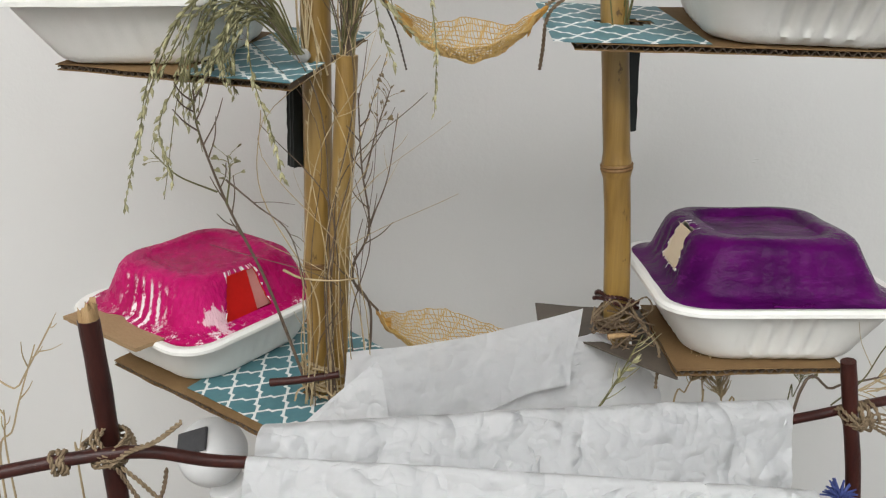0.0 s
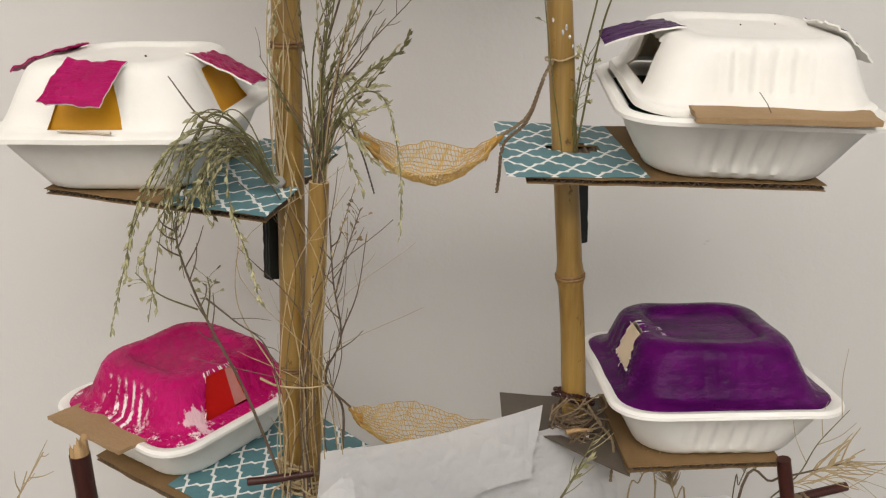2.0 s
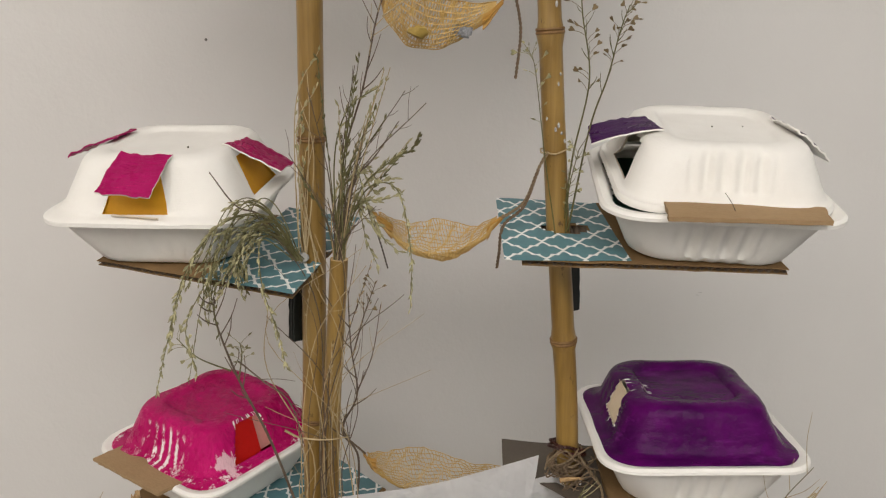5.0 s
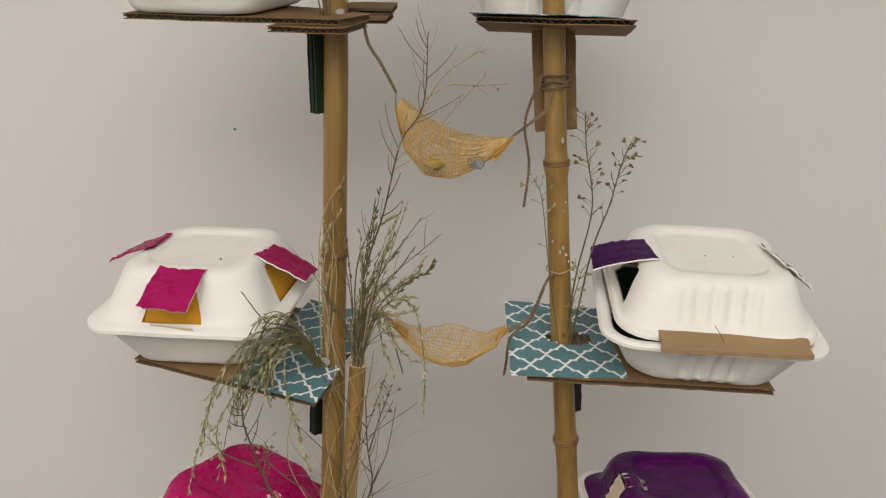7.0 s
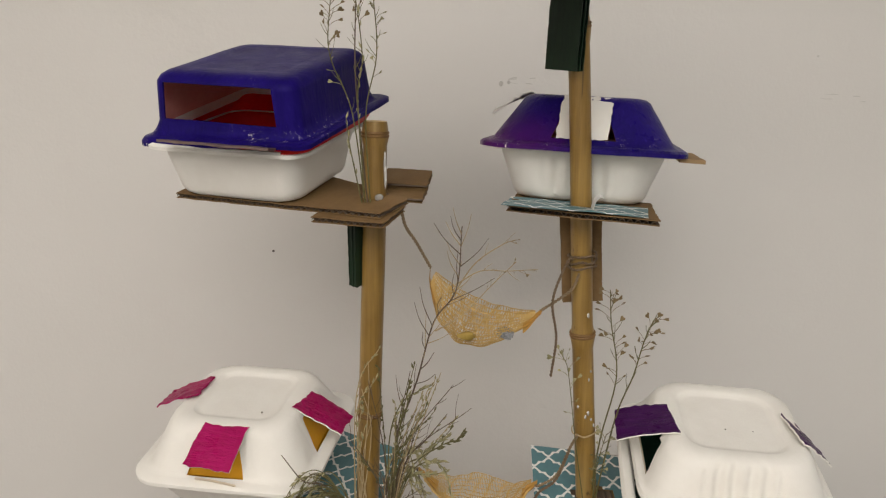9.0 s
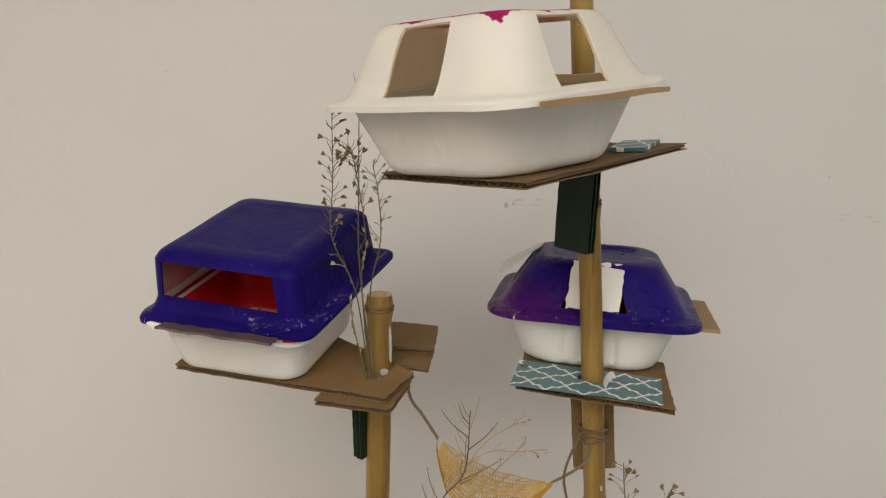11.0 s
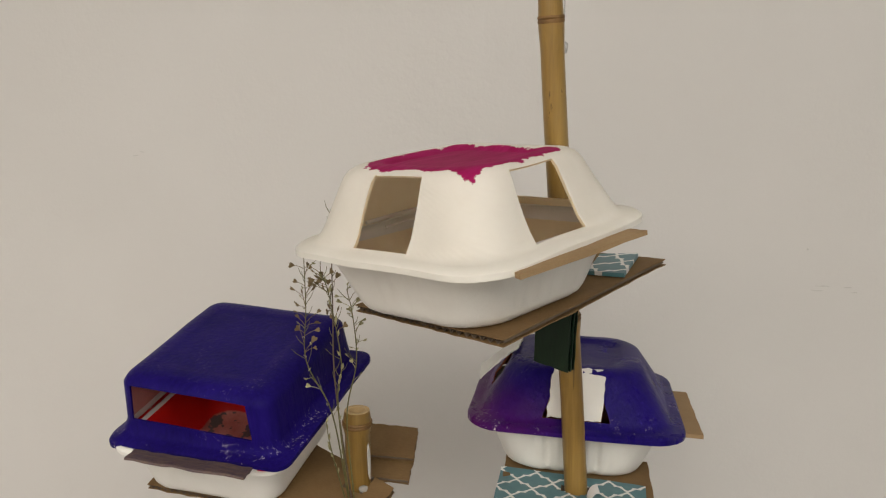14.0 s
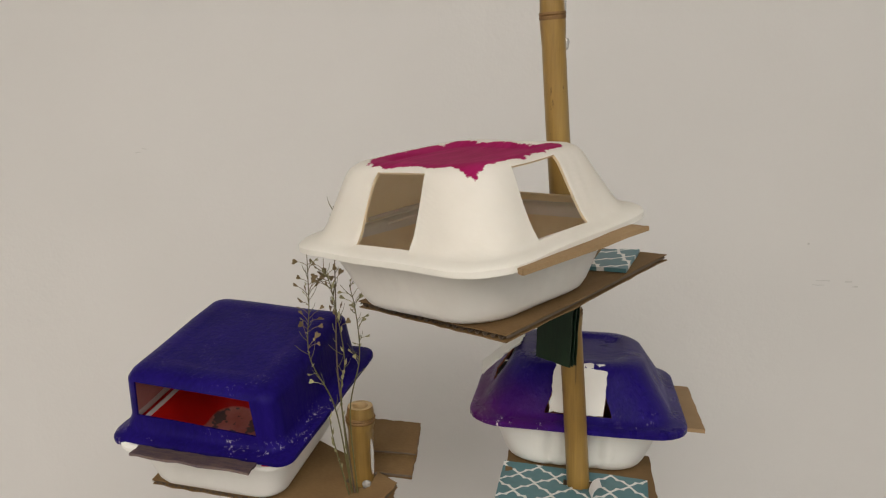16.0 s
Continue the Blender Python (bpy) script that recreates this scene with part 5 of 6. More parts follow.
# seed-pod stems on the upper left shelf
p = plant("seed_pod_stems", (-0.069, 0.496, 1.272), "slender dry stems with brown heart-shaped seed pods", "dried plant")
stalk(p, [(-0.070, 0.495, 1.2725), (-0.079, 0.489, 1.340), (-0.090, 0.482, 1.381), (-0.089, 0.476, 1.423), (-0.086, 0.470, 1.465)], 0.0006, STEM_GREEN, [("pod", 0.55, 24, 0.0062, POD), ("pod", 0.2, 14, 0.0042, SEED), ("twig", 0.25, 12, 0.013, STEM_GREEN)], 5)
stalk(p, [(-0.070, 0.495, 1.2725), (-0.072, 0.489, 1.349), (-0.068, 0.482, 1.381), (-0.073, 0.476, 1.427), (-0.077, 0.470, 1.448)], 0.0006, STEM_GREEN, [("pod", 0.6, 20, 0.0055, POD), ("grain", 0.1, 16, 0.007, SEED), ("twig", 0.3, 10, 0.015, STEM_GREEN)], 6)
stalk(p, [(-0.068, 0.495, 1.2725), (-0.073, 0.490, 1.361), (-0.071, 0.485, 1.421), (-0.069, 0.480, 1.487)], 0.0007, TWIG, [("twig", 0.4, 12, 0.012, STEM_GREEN)], 7)
stalk(p, [(-0.066, 0.495, 1.2725), (-0.068, 0.491, 1.339), (-0.060, 0.487, 1.379), (-0.059, 0.484, 1.413), (-0.061, 0.480, 1.434)], 0.0006, STEM_GREEN, [("pod", 0.4, 20, 0.0048, SEED), ("twig", 0.5, 7, 0.014, STEM_GREEN)], 8)
stalk(p, [(-0.072, 0.493, 1.2725), (-0.080, 0.488, 1.315), (-0.082, 0.484, 1.338)], 0.0006, STEM_GREEN, [("grain", 0.2, 10, 0.006, SEED)], 9)

# grasses low on the table
p = plant("dry_tufts", (0.20, 0.48, TABLE), "tan tufts of dry grass standing behind the sticks")
for k, pts in enumerate(([(0.190, 0.48, TABLE), (0.185, 0.48, 0.745), (0.182, 0.48, 0.775), (0.179, 0.48, 0.798)], [(0.215, 0.48, TABLE), (0.207, 0.48, 0.745), (0.200, 0.48, 0.762), (0.190, 0.48, 0.786)], [(0.165, 0.48, TABLE), (0.163, 0.48, 0.745), (0.172, 0.48, 0.776), (0.176, 0.48, 0.790)])):
    stalk(p, pts, 0.0009, STRAW, [("twig", 0.80, 50, 0.022, STRAW)], 10 + k)
stalk(p, [(0.240, 0.48, TABLE), (0.240, 0.48, 0.754), (0.245, 0.48, 0.773), (0.250, 0.48, 0.790)], 0.0006, STEM_GREEN, [("pod", 0.85, 18, 0.004, SEED)], 14)
p = plant("dry_branch", (0.233, 0.450, TABLE), "dry branch with fine needles beside a stick", "dried twig")
stalk(p, [(0.225, 0.455, TABLE), (0.233, 0.450, 0.774), (0.254, 0.450, 0.795), (0.272, 0.450, 0.803), (0.308, 0.450, 0.812)], 0.0012, TWIG, [("twig", 0.80, 26, 0.030, STRAW)], 15)
stalk(p, [(0.250, 0.440, 0.790), (0.267, 0.440, 0.808), (0.278, 0.440, 0.833), (0.295, 0.440, 0.858)], 0.0006, STEM_GREEN, [("twig", 0.4, 4, 0.04, STRAW)], 16)
for k in range(10):
    stalk(p, [(0.262 + 0.002 * k, 0.445, 0.797), (0.285 + 0.003 * k, 0.445, 0.790 + 0.006 * (k % 5)), (0.305 + 0.006 * k, 0.44, 0.775 + 0.010 * (k % 6))], 0.0004, STRAW, None, 200 + k, 0.004)
p = plant("dry_grass", (-0.23, 0.36, TABLE), "thin dry grass stems standing on the table")
for k, pts in enumerate(([(-0.240, 0.36, TABLE), (-0.235, 0.36, 0.775), (-0.220, 0.36, 0.829), (-0.202, 0.36, 0.873)], [(-0.250, 0.36, TABLE), (-0.238, 0.36, 0.815), (-0.215, 0.36, 0.850), (-0.191, 0.36, 0.886)],
                         [(-0.225, 0.35, TABLE), (-0.222, 0.35, 0.780), (-0.218, 0.35, 0.840)], [(-0.19, 0.35, TABLE), (-0.186, 0.35, 0.79), (-0.184, 0.35, 0.815)])):
    stalk(p, pts, 0.0008, STRAW, [("twig", 0.8, 3, 0.02, STRAW)], 210 + k)


# nets hung between the canes


def net(left, right, low, width, label, seed=0, nu=54, nv=20, bag=None):
    """A sagging net, gathered at both ends, with the gathers as parts."""
    left, right, low = Vector(left), Vector(right), Vector(low)
    ob = thing("net_hammock", pose(*((left + right) / 2)), label, "net", "net hammocks between the canes")
    rnd = random.Random(seed)
    mid = 2 * low - (left + right) / 2
    spin = (right - left).normalized()
    side = spin.cross(Vector((0, 0, 1))).normalized()

    def at(u, v):
        if bag:
            a, b, c = left.lerp(Vector(bag[0]), u), Vector(bag[0]).lerp(Vector(bag[1]), u), Vector(bag[1]).lerp(right, u)
            low = a.lerp(b, u).lerp(b.lerp(c, u), u)
            hem = left.lerp(right, u) - Vector((0, 0, 0.010 * math.sin(math.pi * u)))
            k = abs(v)
            p = low.lerp(hem, 0.94 * k ** 1.3) + side * math.copysign(width, v) * math.sin(math.pi * u) * math.sin(2.2 * k)
            return p + 0.0014 * noise.noise_vector(p * 90 + Vector((seed, 0, 0)))
        c = left.lerp(mid, u).lerp(mid.lerp(right, u), u)
        w = width * (0.10 + 0.90 * math.sin(math.pi * u) ** 0.9)
        a = v * 1.25
        p = c + side * w * math.sin(a) + Vector((0, 0, w * 0.75 * (1 - math.cos(a)) * (1.25 + 0.8 * math.sin(math.pi * u) ** 4 if v < 0 else 0.8)))
        return p + 0.0022 * noise.noise_vector(p * 90 + Vector((seed, 0, 0))) + 0.0009 * noise.noise_vector(p * 260)

    o = POSES[ob.name].translation
    bm = bmesh.new()
    for j in range(nv + 1):
        tube(bm, [at(0.05 + 0.90 * i / nu, -1 + 2 * j / nv) - o for i in range(nu + 1)], 0.00042, 3)
    for i in range(nu + 1):
        u = 0.06 + 0.88 * i / nu
        tube(bm, [at(u + 0.010 * math.sin(j * 1.3 + i), -1 + 2 * j / nv) - o for j in range(nv + 1)], 0.00040, 3)
    part("mesh", bm, NET, ob)
    for u0, u1 in ((0.0, 0.15), (0.86, 1.0)):
        bm = bmesh.new()
        rings = []
        for i in range(9):
            u = lerp(u0, u1, i / 8)
            f = (i / 8 if u0 == 0 else 1 - i / 8)
            row = []
            for k in range(24):
                a = 2 * math.pi * k / 24
                fold = 1 + 0.28 * math.sin(7 * a + 3 * u0) + 0.15 * math.sin(3 * a)
                c = at(u, 0.0) - o
                r = lerp(0.0016, 0.0048, f ** 1.3) * fold
                row.append(bm.verts.new(c + side * r * math.cos(a) + Vector((0, 0, 0.002 * f + r * math.sin(a)))))
            rings.append(row)
        for a, b in zip(rings, rings[1:]):
            for k in range(24):
                bm.faces.new((a[k], a[(k + 1) % 24], b[(k + 1) % 24], b[k]))
        part("gather", bm, NET_DENSE, ob)
    return ob


net((-0.0320, 0.522, 1.0330), (0.0694, 0.512, 1.0310), (0.0210, 0.515, 0.9965), 0.0235, "pale orange net hammock strung between two canes", 2)
net((-0.0215, 0.514, 1.2160), (0.0680, 0.506, 1.1855), (0.0100, 0.508, 1.1585), 0.0090, "orange net hammock holding two small scraps", 5, bag=((-0.0205, 0.510, 1.1290), (0.0340, 0.508, 1.1450)))
net((-0.0470, 0.534, 0.8130), (0.1000, 0.550, 0.7820), (0.0050, 0.540, 0.7760), 0.0240, "pale orange net hammock hung low between two canes", 8)

ob = thing("scrap", pose(0.0076, 0.4985, 1.1655, 20, 0, 10), "ochre scrap lying in the net", "scrap")
bm = bmesh.new()
bmesh.ops.create_icosphere(bm, subdivisions=2, radius=0.0072, matrix=Matrix.Diagonal((1.1, 0.45, 0.62, 1)))
for v in bm.verts:
    v.co += 0.0024 * noise.noise_vector(v.co * 190)
part("lump", bm, GOLD, ob)
ob = thing("scrap", pose(0.0393, 0.506, 1.1660, 10, 8, 0), "speckled grey-blue foil scrap lying in the net", "scrap")
bm = bmesh.new()
block(bm, (0.013, 0.007, 0.0095), Matrix(), 0.0018)
for v in bm.verts:
    v.co += 0.0012 * noise.noise_vector(v.co * 260)
part("lump", bm, CHIP, ob)


def cord(points, label, r=0.0010, material=None):
    """A length of twine as a thing of its own."""
    ob = thing("twine", pose(*points[0]), label, "twine", "twine ties")
    bm = twine_mesh([Vector(p) - Vector(points[0]) for p in points], r)
    part("strand", bm, material or TWINE, ob)
    return ob


tie = on_path(POLE_R, 1.080)
cord([(0.0680, 0.505, 1.031), (0.0720, 0.501, 1.034), (0.0850, 0.500, 1.045), (0.0950, 0.501, 1.070), tie + Vector((-0.006, -0.0085, 0))], "jute twine from a net up to the cane", 0.0011)
cord([(0.0940, 0.4990, 1.068), (0.0840, 0.4985, 1.041), (0.0690, 0.4990, 1.026), (0.0660, 0.4985, 1.005), (0.0645, 0.4985, 0.993)], "loose end of jute twine", 0.0011, TWINE_DARK)
cord(coil(tie, (0, 0, 1), 0.0101, 1.1, rise=0.0016, seed=1), "thin pale twine wound round a cane", 0.0006, STRAW)
cord([(-0.0430, 0.503, 1.264), (-0.0400, 0.504, 1.252), (-0.0320, 0.506, 1.239), (-0.0210, 0.512, 1.2170)], "jute twine from a shelf down to a net", 0.0012)
tie = on_path(POLE_R, 1.222)
cord([(0.0665, 0.505, 1.1860), (0.0800, 0.501, 1.197), (0.0900, 0.5005, 1.2060), tie + Vector((-0.003, -0.0102, -0.004))], "jute twine from a net to the cane", 0.0011)
cord([tie + Vector((-0.008, -0.007, 0.006)), (0.0850, 0.4985, 1.228), (0.0750, 0.498, 1.197), (0.0790, 0.498, 1.166), (0.0760, 0.498, 1.133)], "loose end of dark twine", 0.0010, TWINE_DARK)
cord(coil(tie + Vector((0, 0, 0.004)), (0, 0, 1), 0.0101, 3.2, rise=0.0042, seed=2), "dark twine wound round a cane", 0.0009, TWINE_DARK)
cord([(-0.0450, 0.533, 0.8135), (-0.0590, 0.512, 0.8450), (-0.0560, 0.503, 0.868)], "thin twine from a net to the cane", 0.0009, TWINE_DARK)
cord([(-0.0335, 0.5200, 1.0350), (-0.0240, 0.500, 1.0170), (-0.0180, 0.500, 0.9930)], "stiff dark end of twine", 0.0006, FIBRE)
cord([(-0.0500, 0.500, 1.040), (-0.0400, 0.515, 1.038), (-0.0320, 0.522, 1.033)], "twine from a net to the cane", 0.0009)

# knotted twine and a cross stick at the foot of the right cane
foot = on_path(POLE_R, 0.826)
for k in range(4):
    cord(coil(foot + Vector((0, 0, 0.0075 * k - 0.018)), (0.45 * math.sin(2 * k + 1), 0.3 * math.cos(2 * k), 1), 0.0118 + 0.0030 * abs(math.sin(1.7 * k)), 1.8, rise=0.004, seed=30 + k), "dark frayed jute twine wound round the foot of a cane", 0.0013, TWINE_DARK if k % 3 else BARK)
rnd = random.Random(44)
for k in range(16):
    a = rnd.uniform(0, 6.28)
    c = foot + Vector((rnd.uniform(-1, 1) * 0.014, -0.014 - 0.006 * rnd.random(), rnd.uniform(-0.022, 0.006)))
    cord([c + Vector((rnd.uniform(0.007, 0.016) * math.cos(a + t), -0.004 * math.sin(3 * t), rnd.uniform(0.005, 0.011) * math.sin(a + t * (0.6 + 0.1 * k)))) for t in (0, 0.9, 1.9, 2.9, 3.8)], "loop of frayed jute twine", 0.0006, TWINE if k % 3 == 0 else TWINE_DARK)
cord([foot + Vector((0.004, -0.014, 0.010)), foot + Vector((0.016, -0.018, -0.008)), foot + Vector((0.024, -0.030, -0.018)), foot + Vector((0.020, -0.045, -0.040))], "hanging end of frayed twine", 0.0010)
ob = thing("cross_stick", pose(0.118, 0.4945, 0.8110), "short pale split stick tied across the foot of a cane", "stick", "small cross sticks")
bm = bmesh.new()
tube(bm, smooth_path([(0, 0, 0), (0.010, 0.001, 0.001), (0.020, 0.002, 0.0)], 6), (0.0022, 0.0012), 9)
part("branch", bm, PALE_WOOD, ob)
ob = thing("cross_stick", pose(-0.116, 0.4800, 0.7835), "short red-brown stick tied across the foot of a cane", "stick", "small cross sticks")
bm = bmesh.new()
tube(bm, smooth_path([(0, 0, 0), (0.020, 0.0, 0.002), (0.048, 0.001, 0.006)], 6), (0.0030, 0.0027), 9)
part("branch", bm, BARK, ob)
foot = on_path(POLE_L, 0.775) + Vector((0.008, -0.010, 0))
for k in range(3):
    cord(coil(foot + Vector((0, 0, 0.007 * k - 0.004)), (0.2, 0.1 * k, 1), 0.0185, 1.7, rise=0.005, seed=50 + k), "frayed raffia wound round the foot of two canes", 0.0010, STRAW)
for k in range(6):
    a = rnd.uniform(0, 6.28)
    c = foot + Vector((rnd.uniform(-0.028, 0.016), -0.020, rnd.uniform(-0.006, 0.014)))
    cord([c + Vector((0.010 * math.cos(a + t), -0.002 * t, 0.008 * math.sin(a + t))) for t in (0, 0.9, 1.9, 2.9)], "curl of frayed raffia", 0.0007, STRAW)

# ---- stick frame, tissue and what stands below ----


def stick(points, radii, label, broken=False):
    ob = thing("branch_stick", pose(*points[-1]), label, "stick", "sticks of the frame")
    o = Vector(points[-1])
    path = [q - o for q in smooth_path(points, 10)]
    n = len(path)
    bm = bmesh.new()
    rr = [lerp(radii[0], radii[1], i / (n - 1)) * (1 + 0.06 * noise.noise(q * 60)) for i, q in enumerate(path)]
    tube(bm, path, rr, 14)
    part("bark", bm, BARK, ob)
    if broken:
        bm = bmesh.new()
        d = (path[0] - path[1]).normalized()
        a = d.orthogonal().normalized()
        b = d.cross(a)
        rnd = random.Random(3)
        rings = []
        for r, up in ((0.0046, -0.012), (0.0048, -0.002), (0.0046, 0.0), (0.0034, 0.0), (0.0020, 0.0), (0.0008, 0.0)):
            rings.append([])
            for k in range(18):
                t = 6.283 * k / 18
                h = 0.0 if up else 0.0015 + 0.0080 * rnd.random() ** 2.0 + 0.0030 * math.cos(t + 0.8) * min(1.0, r / 0.004)
                rings[-1].append(bm.verts.new(path[0] + r * (math.cos(t) * a + math.sin(t) * b) + d * (up + h)))
        for low, top in zip(rings, rings[1:]):
            for k in range(18):
                bm.faces.new((low[k], low[(k + 1) % 18], top[(k + 1) % 18], top[k]))
        bm.faces.new(rings[-1])
        part("splintered_end", bm, PALE_WOOD, ob, "pale splintered wood")
    return ob


stick([(-0.1590, 0.335, 0.900), (-0.1590, 0.335, 0.858), (-0.1600, 0.335, 0.795), (-0.162, 0.336, 0.60), (-0.165, 0.337, TABLE)], (0.0051, 0.0054), "thick dark red-brown stick with a splintered pale top", True)
stick([(0.2490, 0.428, 0.828), (0.2570, 0.428, 0.789), (0.2690, 0.428, 0.726), (0.285, 0.43, 0.58), (0.300, 0.43, TABLE)], (0.0046, 0.0048), "dark red-brown stick standing in the frame")
bar = thing("branch_stick", pose(-0.147, 0.3245, 0.8345), "long thin dark red-brown stick tied across the frame", "stick", "sticks of the frame")
bm = bmesh.new()
tube(bm, smooth_path([(-0.085, -0.020, -0.005), (0, 0, 0), (0.06, 0.020, -0.020), (0.25, 0.072, -0.050), (0.370, 0.105, -0.048), (0.404, 0.1115, -0.0445), (0.452, 0.122, -0.041)], 10), (0.0034, 0.0031), 12)
part("bark", bm, BARK, bar)
knot = Vector((-0.1575, 0.331, 0.8330))
for k, ax in enumerate(((1, 0.3, 0.5), (0.6, 0.2, -1), (0.2, 0.1, 1))):
    cord(coil(knot, ax, 0.0100 + 0.0006 * k, 2.2, rise=0.003, seed=60 + k), "jute twine lashed round two crossing sticks", 0.0010)
cord([knot + Vector((0.008, -0.010, 0.000)), (-0.1420, 0.321, 0.838), (-0.130, 0.321, 0.843), (-0.1170, 0.322, 0.853)], "stiff loose end of jute twine", 0.0012)
cord([knot + Vector((0.008, -0.008, -0.006)), (-0.138, 0.320, 0.818), (-0.125, 0.320, 0.800), (-0.118, 0.32, 0.785)], "hanging end of jute twine", 0.0010)
cord([knot + Vector((0.006, -0.009, -0.006)), (-0.138, 0.319, 0.806), (-0.130, 0.319, 0.815), (-0.126, 0.319, 0.829)], "curled end of jute twine", 0.0010, TWINE_DARK)
cord(coil((-0.1760, 0.3185, 0.8325), (1, 0.2, 0.05), 0.0046, 2.5, rise=0.0022, seed=70), "jute twine wound round a stick", 0.0012)
knot = Vector((0.2570, 0.431, 0.7895))
for k, ax in enumerate(((1, 0.3, 0.5), (0.6, 0.2, -1), (1, 0, 0.1))):
    cord(coil(knot + Vector((0.004 * k, -0.002, 0)), ax, 0.0070 + 0.0006 * k, 2.4, rise=0.004, seed=80 + k), "frayed jute twine lashed round two crossing sticks", 0.0011)
for k in range(6):
    cord([knot + Vector((0.004, -0.006, 0)), knot + Vector((0.014 + 0.003 * k, -0.010, 0.006 - 0.004 * k)), knot + Vector((0.024 + 0.004 * (k % 3), -0.010, 0.008 * math.sin(k * 2.1)))], "frayed end of jute twine", 0.0007)


def tissue(rows, label, seed=0, crumple=0.0025, n=60, m=22, material=None, soft=False):
    """A crumpled sheet through rows of control points, from its low edge up, broken into small creased facets."""
    rnd = random.Random(seed)
    rows = [smooth_path(r, 10) for r in rows]
    rows = [[r[min(len(r) - 1, int(i / n * (len(r) - 1)))].lerp(r[min(len(r) - 1, int(i / n * (len(r) - 1)) + 1)], (i / n * (len(r) - 1)) % 1) for i in range(n + 1)] for r in rows]
    base = rows[0][n // 2]
    ob = thing("tissue_sheet", pose(*base), label, "tissue paper", "sheets of tissue paper")
    cols = [smooth_path([r[i] for r in rows], 10) for i in range(n + 1)]

    def at(u, v):
        u, v = max(0.0, min(n, u)), max(0.0, min(1.0, v))
        a, b = cols[int(u)], cols[min(n, int(u) + 1)]
        k = len(a) - 1
        f = v * k
        p, q = [c[int(f)].lerp(c[min(k, int(f) + 1)], f % 1) for c in (a, b)]
        return p.lerp(q, u % 1)

    bm = bmesh.new()
    grid = []
    for i in range(n + 1):
        line = []
        for j in range(m + 1):
            du, dv = (rnd.uniform(-0.38, 0.38) * (0 < i < n), rnd.uniform(-0.38, 0.38) / m * (0 < j < m))
            p = at(i + du, j / m + dv)
            q = p * 17 + Vector((seed * 3.1, 0, 0))
            fold = 0.9 * (0.55 - noise.voronoi(q)[0][0]) + 0.16 * rnd.uniform(-1, 1)
            if soft:
                fold = 0.7 * noise.noise(q * 1.1) + 1.0 * abs(noise.noise(Vector((q.x, q.y, q.z * 0.6)) * 1.7)) + 0.7 * abs(noise.noise(q * 3.4 + Vector((5, 1, 2)))) + 0.4 * abs(noise.noise(q * 7.0 + Vector((2, 8, 1)))) - 0.4
            amount = crumple * (0.3 + 1.8 * abs(noise.noise(q * 0.45)))
            line.append(bm.verts.new(p - base + amount * fold * Vector((0.15, -0.75, 0.6)) * 2.2))
        grid.append(line)
    for i in range(n):
        for j in range(m):
            a, b, c, d = grid[i][j], grid[i + 1][j], grid[i + 1][j + 1], grid[i][j + 1]
            for tri in (((a, b, c), (a, c, d)) if rnd.random() < 0.5 else ((a, b, d), (b, c, d))):
                bm.faces.new(tri)
    bmesh.ops.solidify(bm, geom=list(bm.faces), thickness=0.0003)
    part("sheet", bm, material or TISSUE, ob, smooth=soft)
    return ob


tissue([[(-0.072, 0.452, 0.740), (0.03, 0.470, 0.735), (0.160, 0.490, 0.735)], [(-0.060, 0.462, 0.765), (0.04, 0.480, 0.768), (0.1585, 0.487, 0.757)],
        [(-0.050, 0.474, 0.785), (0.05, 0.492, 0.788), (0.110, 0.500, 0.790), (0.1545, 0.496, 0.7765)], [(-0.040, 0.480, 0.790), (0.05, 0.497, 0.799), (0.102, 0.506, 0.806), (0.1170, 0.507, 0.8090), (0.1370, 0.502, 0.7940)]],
       "white tissue paper creased behind a loose flap, shaded in its colour", 1, 0.0030, 80, 34, TISSUE_SHADED, True)
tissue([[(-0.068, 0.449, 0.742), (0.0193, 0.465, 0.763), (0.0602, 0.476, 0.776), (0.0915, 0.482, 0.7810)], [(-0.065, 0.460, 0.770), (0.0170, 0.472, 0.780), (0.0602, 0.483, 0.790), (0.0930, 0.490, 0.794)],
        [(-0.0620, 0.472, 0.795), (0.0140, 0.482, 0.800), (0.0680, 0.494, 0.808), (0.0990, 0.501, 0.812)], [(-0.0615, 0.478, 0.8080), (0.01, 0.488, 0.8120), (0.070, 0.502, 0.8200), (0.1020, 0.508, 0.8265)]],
       "white tissue paper flap propped against the canes, shaded in its colour", 5, 0.0016, 60, 26, TISSUE_SHADED, True)
tissue([[(-0.112, 0.370, 0.735), (-0.05, 0.378, 0.735), (0.000, 0.386, 0.735)], [(-0.098, 0.377, 0.787), (-0.055, 0.383, 0.789), (-0.0205, 0.390, 0.783)], [(-0.072, 0.384, 0.814), (-0.048, 0.388, 0.818), (-0.0260, 0.394, 0.806)],
        [(-0.0370, 0.399, 0.8400), (-0.0326, 0.400, 0.8425), (-0.0300, 0.400, 0.8370)]], "white tissue paper folded to a peak", 2, 0.0030, 40, 30, None, True)
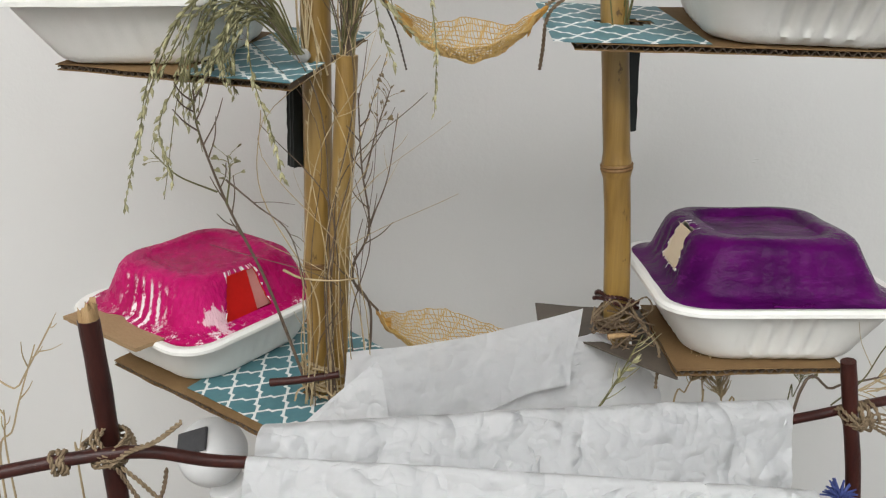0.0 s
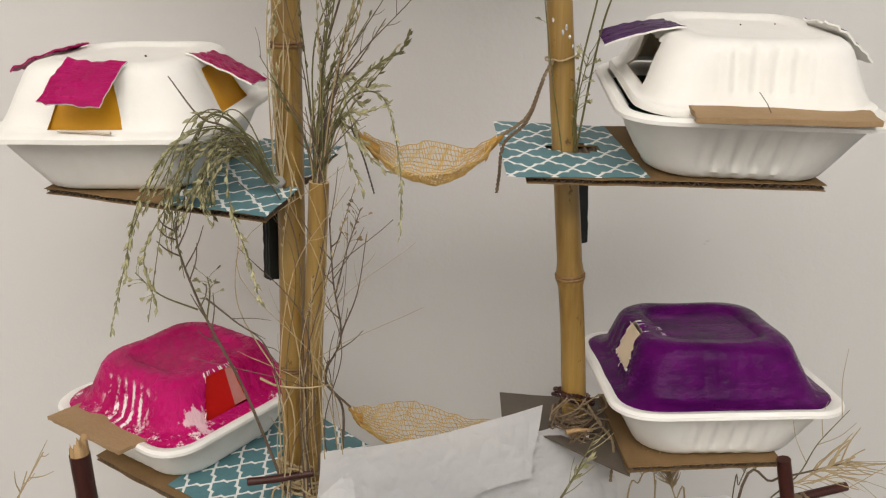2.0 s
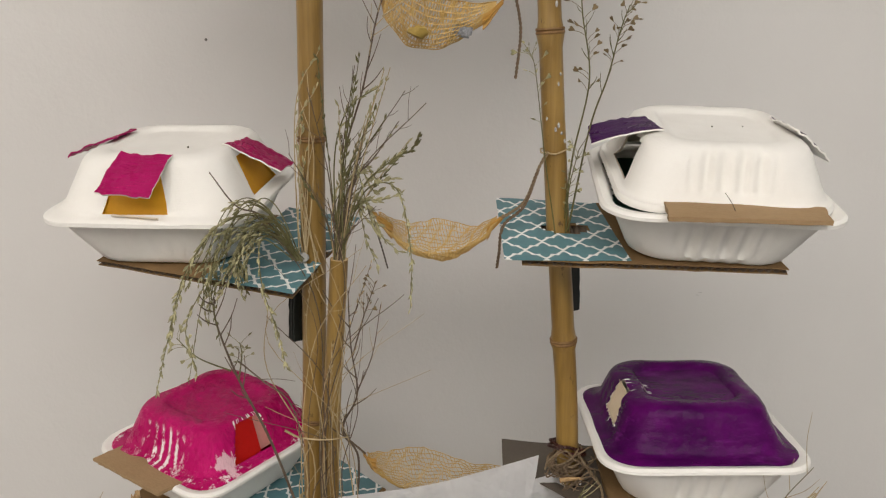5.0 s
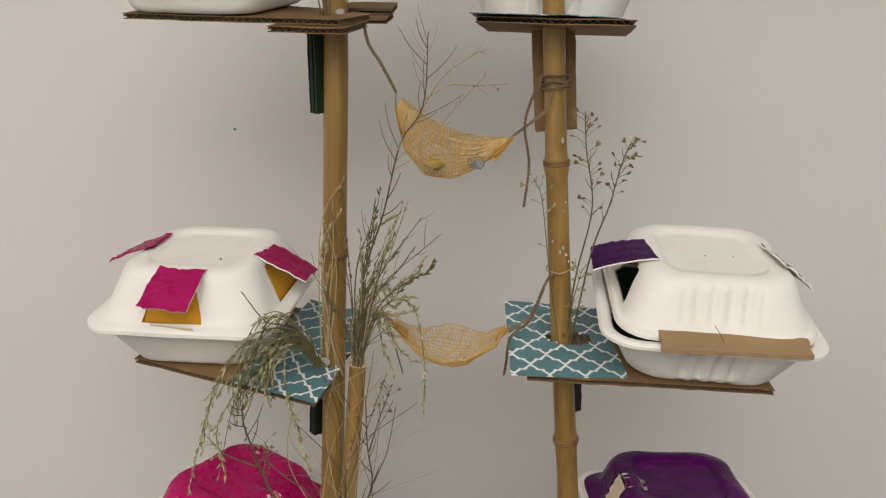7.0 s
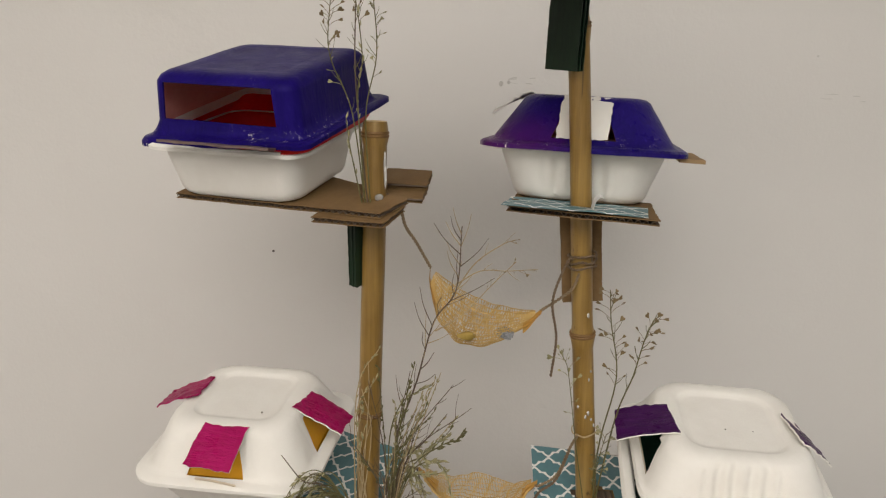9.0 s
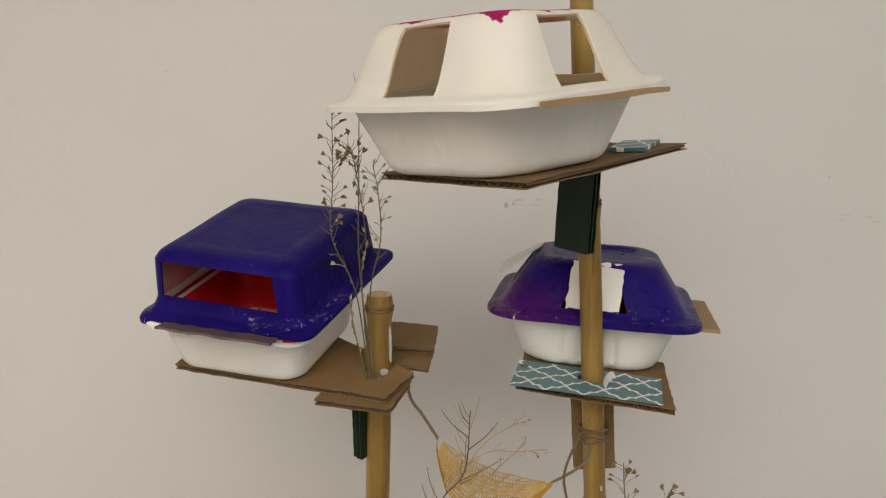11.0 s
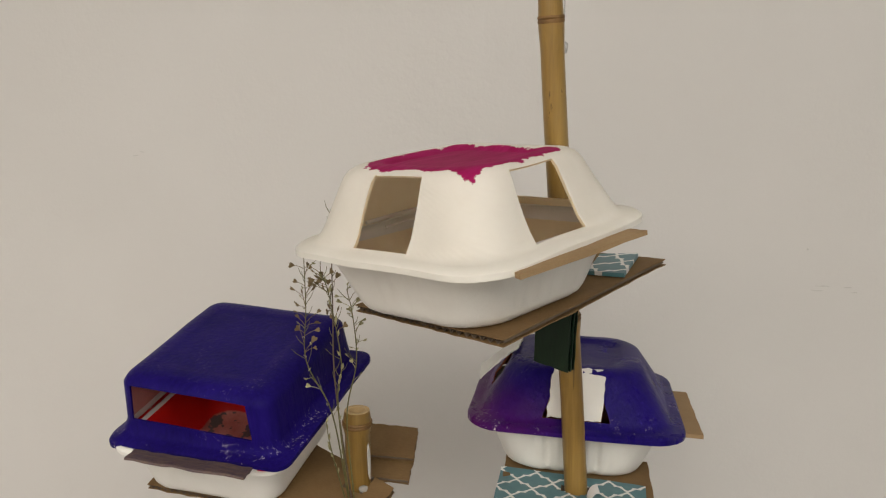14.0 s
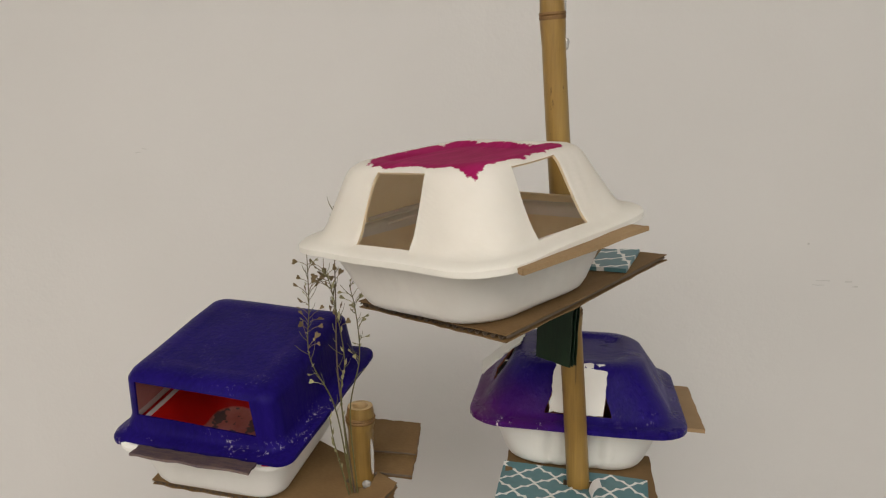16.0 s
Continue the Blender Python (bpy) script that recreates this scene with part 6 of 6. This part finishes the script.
tissue([[(-0.090, 0.318, 0.755), (0.06, 0.345, 0.735), (0.212, 0.392, 0.735)], [(-0.088, 0.324, 0.800), (0.06, 0.356, 0.778), (0.212, 0.398, 0.770)], [(-0.087, 0.336, 0.8320), (0.06, 0.373, 0.8190), (0.214, 0.414, 0.8030)],
        [(-0.084, 0.354, 0.8310), (0.06, 0.392, 0.8160), (0.210, 0.430, 0.7990)], [(-0.078, 0.375, 0.800), (0.06, 0.412, 0.780), (0.200, 0.448, 0.765)]], "crumpled white tissue paper draped over a stick", 3, 0.0050, 120, 44, None, True)
tissue([[(-0.094, 0.285, 0.74), (0.04, 0.285, 0.735), (0.19, 0.285, 0.73)], [(-0.090, 0.302, 0.800), (0.04, 0.302, 0.795), (0.188, 0.302, 0.785)], [(-0.088, 0.320, 0.8335), (0.011, 0.320, 0.8275), (0.132, 0.320, 0.8190), (0.187, 0.320, 0.8150)],
        [(-0.086, 0.327, 0.824), (0.04, 0.335, 0.808), (0.185, 0.345, 0.790)]], "white tissue paper folded along the front of the frame", 4, 0.0042, 90, 32, None, True)

p = plant("grass_blade", (0.099, 0.440, 0.7760), "green grass stem lying on the tissue paper")
stalk(p, [(0.099, 0.444, 0.776), (0.117, 0.455, 0.801), (0.136, 0.466, 0.827)], 0.0008, STEM_GREEN, [("twig", 0.2, 7, 0.024, SEED)], 3)
stalk(p, [(0.107, 0.448, 0.786), (0.121, 0.456, 0.804), (0.130, 0.461, 0.812)], 0.0006, GRASS, [("grain", 0.2, 8, 0.008, SEED)], 4)

# round-headed white bottle standing behind
b = thing("bottle", pose(-0.140, 0.590, TABLE + 0.006, 0, -17, 0), "leaning white plastic bottle with a round head and a dark panel", "bottle")
bm = bmesh.new()
tube(bm, [Vector((0, 0, z)) for z in (0, 0.004, 0.12, 0.150, 0.166, 0.178)], [0.024, 0.026, 0.026, 0.024, 0.019, 0.018], 28)
part("body", bm, PLASTIC, b)
bm = bmesh.new()
bmesh.ops.create_uvsphere(bm, u_segments=32, v_segments=20, radius=0.0305, matrix=pose(0, 0, 0.214))
part("head", bm, PLASTIC, b)
bm = bmesh.new()
block(bm, (0.029, 0.021, 0.003), pose(-0.004, -0.0165, 0.2375, 33, -4, -6), 0.0006)
part("panel", bm, PANEL, b, "dark grey panel")
for k in range(5):
    bm = bmesh.new()
    block(bm, (0.0022, 0.0006, 0.014 - 0.002 * (k % 2)), pose(-0.002 + 0.0042 * k, -0.0262 + 0.0004 * k * k * 0.35, 0.140, 0, 12, 0))
    part("print_bar", bm, INK, b)

ob = thing("blue_tuft", pose(0.250, 0.410, 0.742), "small tuft of blue fibres caught on the frame", "tuft")
bm = bmesh.new()
rnd = random.Random(9)
for k in range(60):
    d = Vector((rnd.gauss(0, 1), rnd.gauss(0, 1), rnd.gauss(0.2, 1))).normalized()
    tube(bm, [Vector(), d * 0.006 + Vector((0, 0, 0.001)), d * rnd.uniform(0.009, 0.013)], (0.0012, 0.0005), 4)
part("tuft", bm, BLUE_TUFT, ob)
stalk(ob, [(0.262, 0.414, TABLE), (0.255, 0.412, 0.62), (0.250, 0.410, 0.742)], 0.0012, STEM_GREEN, None, 1, 0)
ob = thing("blue_rod", pose(0.172, 0.4000, TABLE), "dark blue round-tipped rod standing upright", "rod")
bm = bmesh.new()
tube(bm, [Vector((0, 0, z)) for z in (0, 0.29, 0.300, 0.3045, 0.3065)], [0.0042, 0.0042, 0.0038, 0.0025, 0.0008], 14)
part("shaft", bm, BLUE, ob)

# hot glue at the joints


def glue(at, size, stretch, label):
    ob = thing("glue_blob", pose(*at), label, "glue", "hot glue blobs")
    bm = bmesh.new()
    bmesh.ops.create_icosphere(bm, subdivisions=3, radius=size, matrix=Matrix.Diagonal((1, 1, stretch, 1)))
    for v in bm.verts:
        v.co += size * 0.25 * noise.noise_vector(v.co * 200)
    for v in bm.verts:
        v.co.y *= 0.55
    part("blob", bm, GLUE, ob)


glue((-0.0605, 0.5035, 1.2745), 0.0036, 0.9, "cloudy blob of hot glue at the foot of a cane")
glue((-0.0555, 0.5045, 1.2960), 0.0013, 11.0, "run of hot glue down the cane stub")
glue((0.0800, 0.5040, 1.5830), 0.0026, 1.5, "drip of hot glue on the cane")
glue((0.0785, 0.5045, 1.6060), 0.0018, 9.0, "run of hot glue down the cane")
rnd = random.Random(77)
for k in range(9):
    c = on_path(POLE_R, rnd.uniform(1.085, 1.185))
    a = rnd.uniform(-2.4, -0.7)
    glue(c + Vector((0.0092 * math.cos(a), 0.0092 * math.sin(a), 0)), rnd.uniform(0.0007, 0.0012), rnd.uniform(1.2, 2.4), "pale fleck of dried glue on a cane")
glue((-0.0830, 0.5000, 1.0020), 0.0060, 0.7, "cloudy blob of hot glue at the foot of a cane")
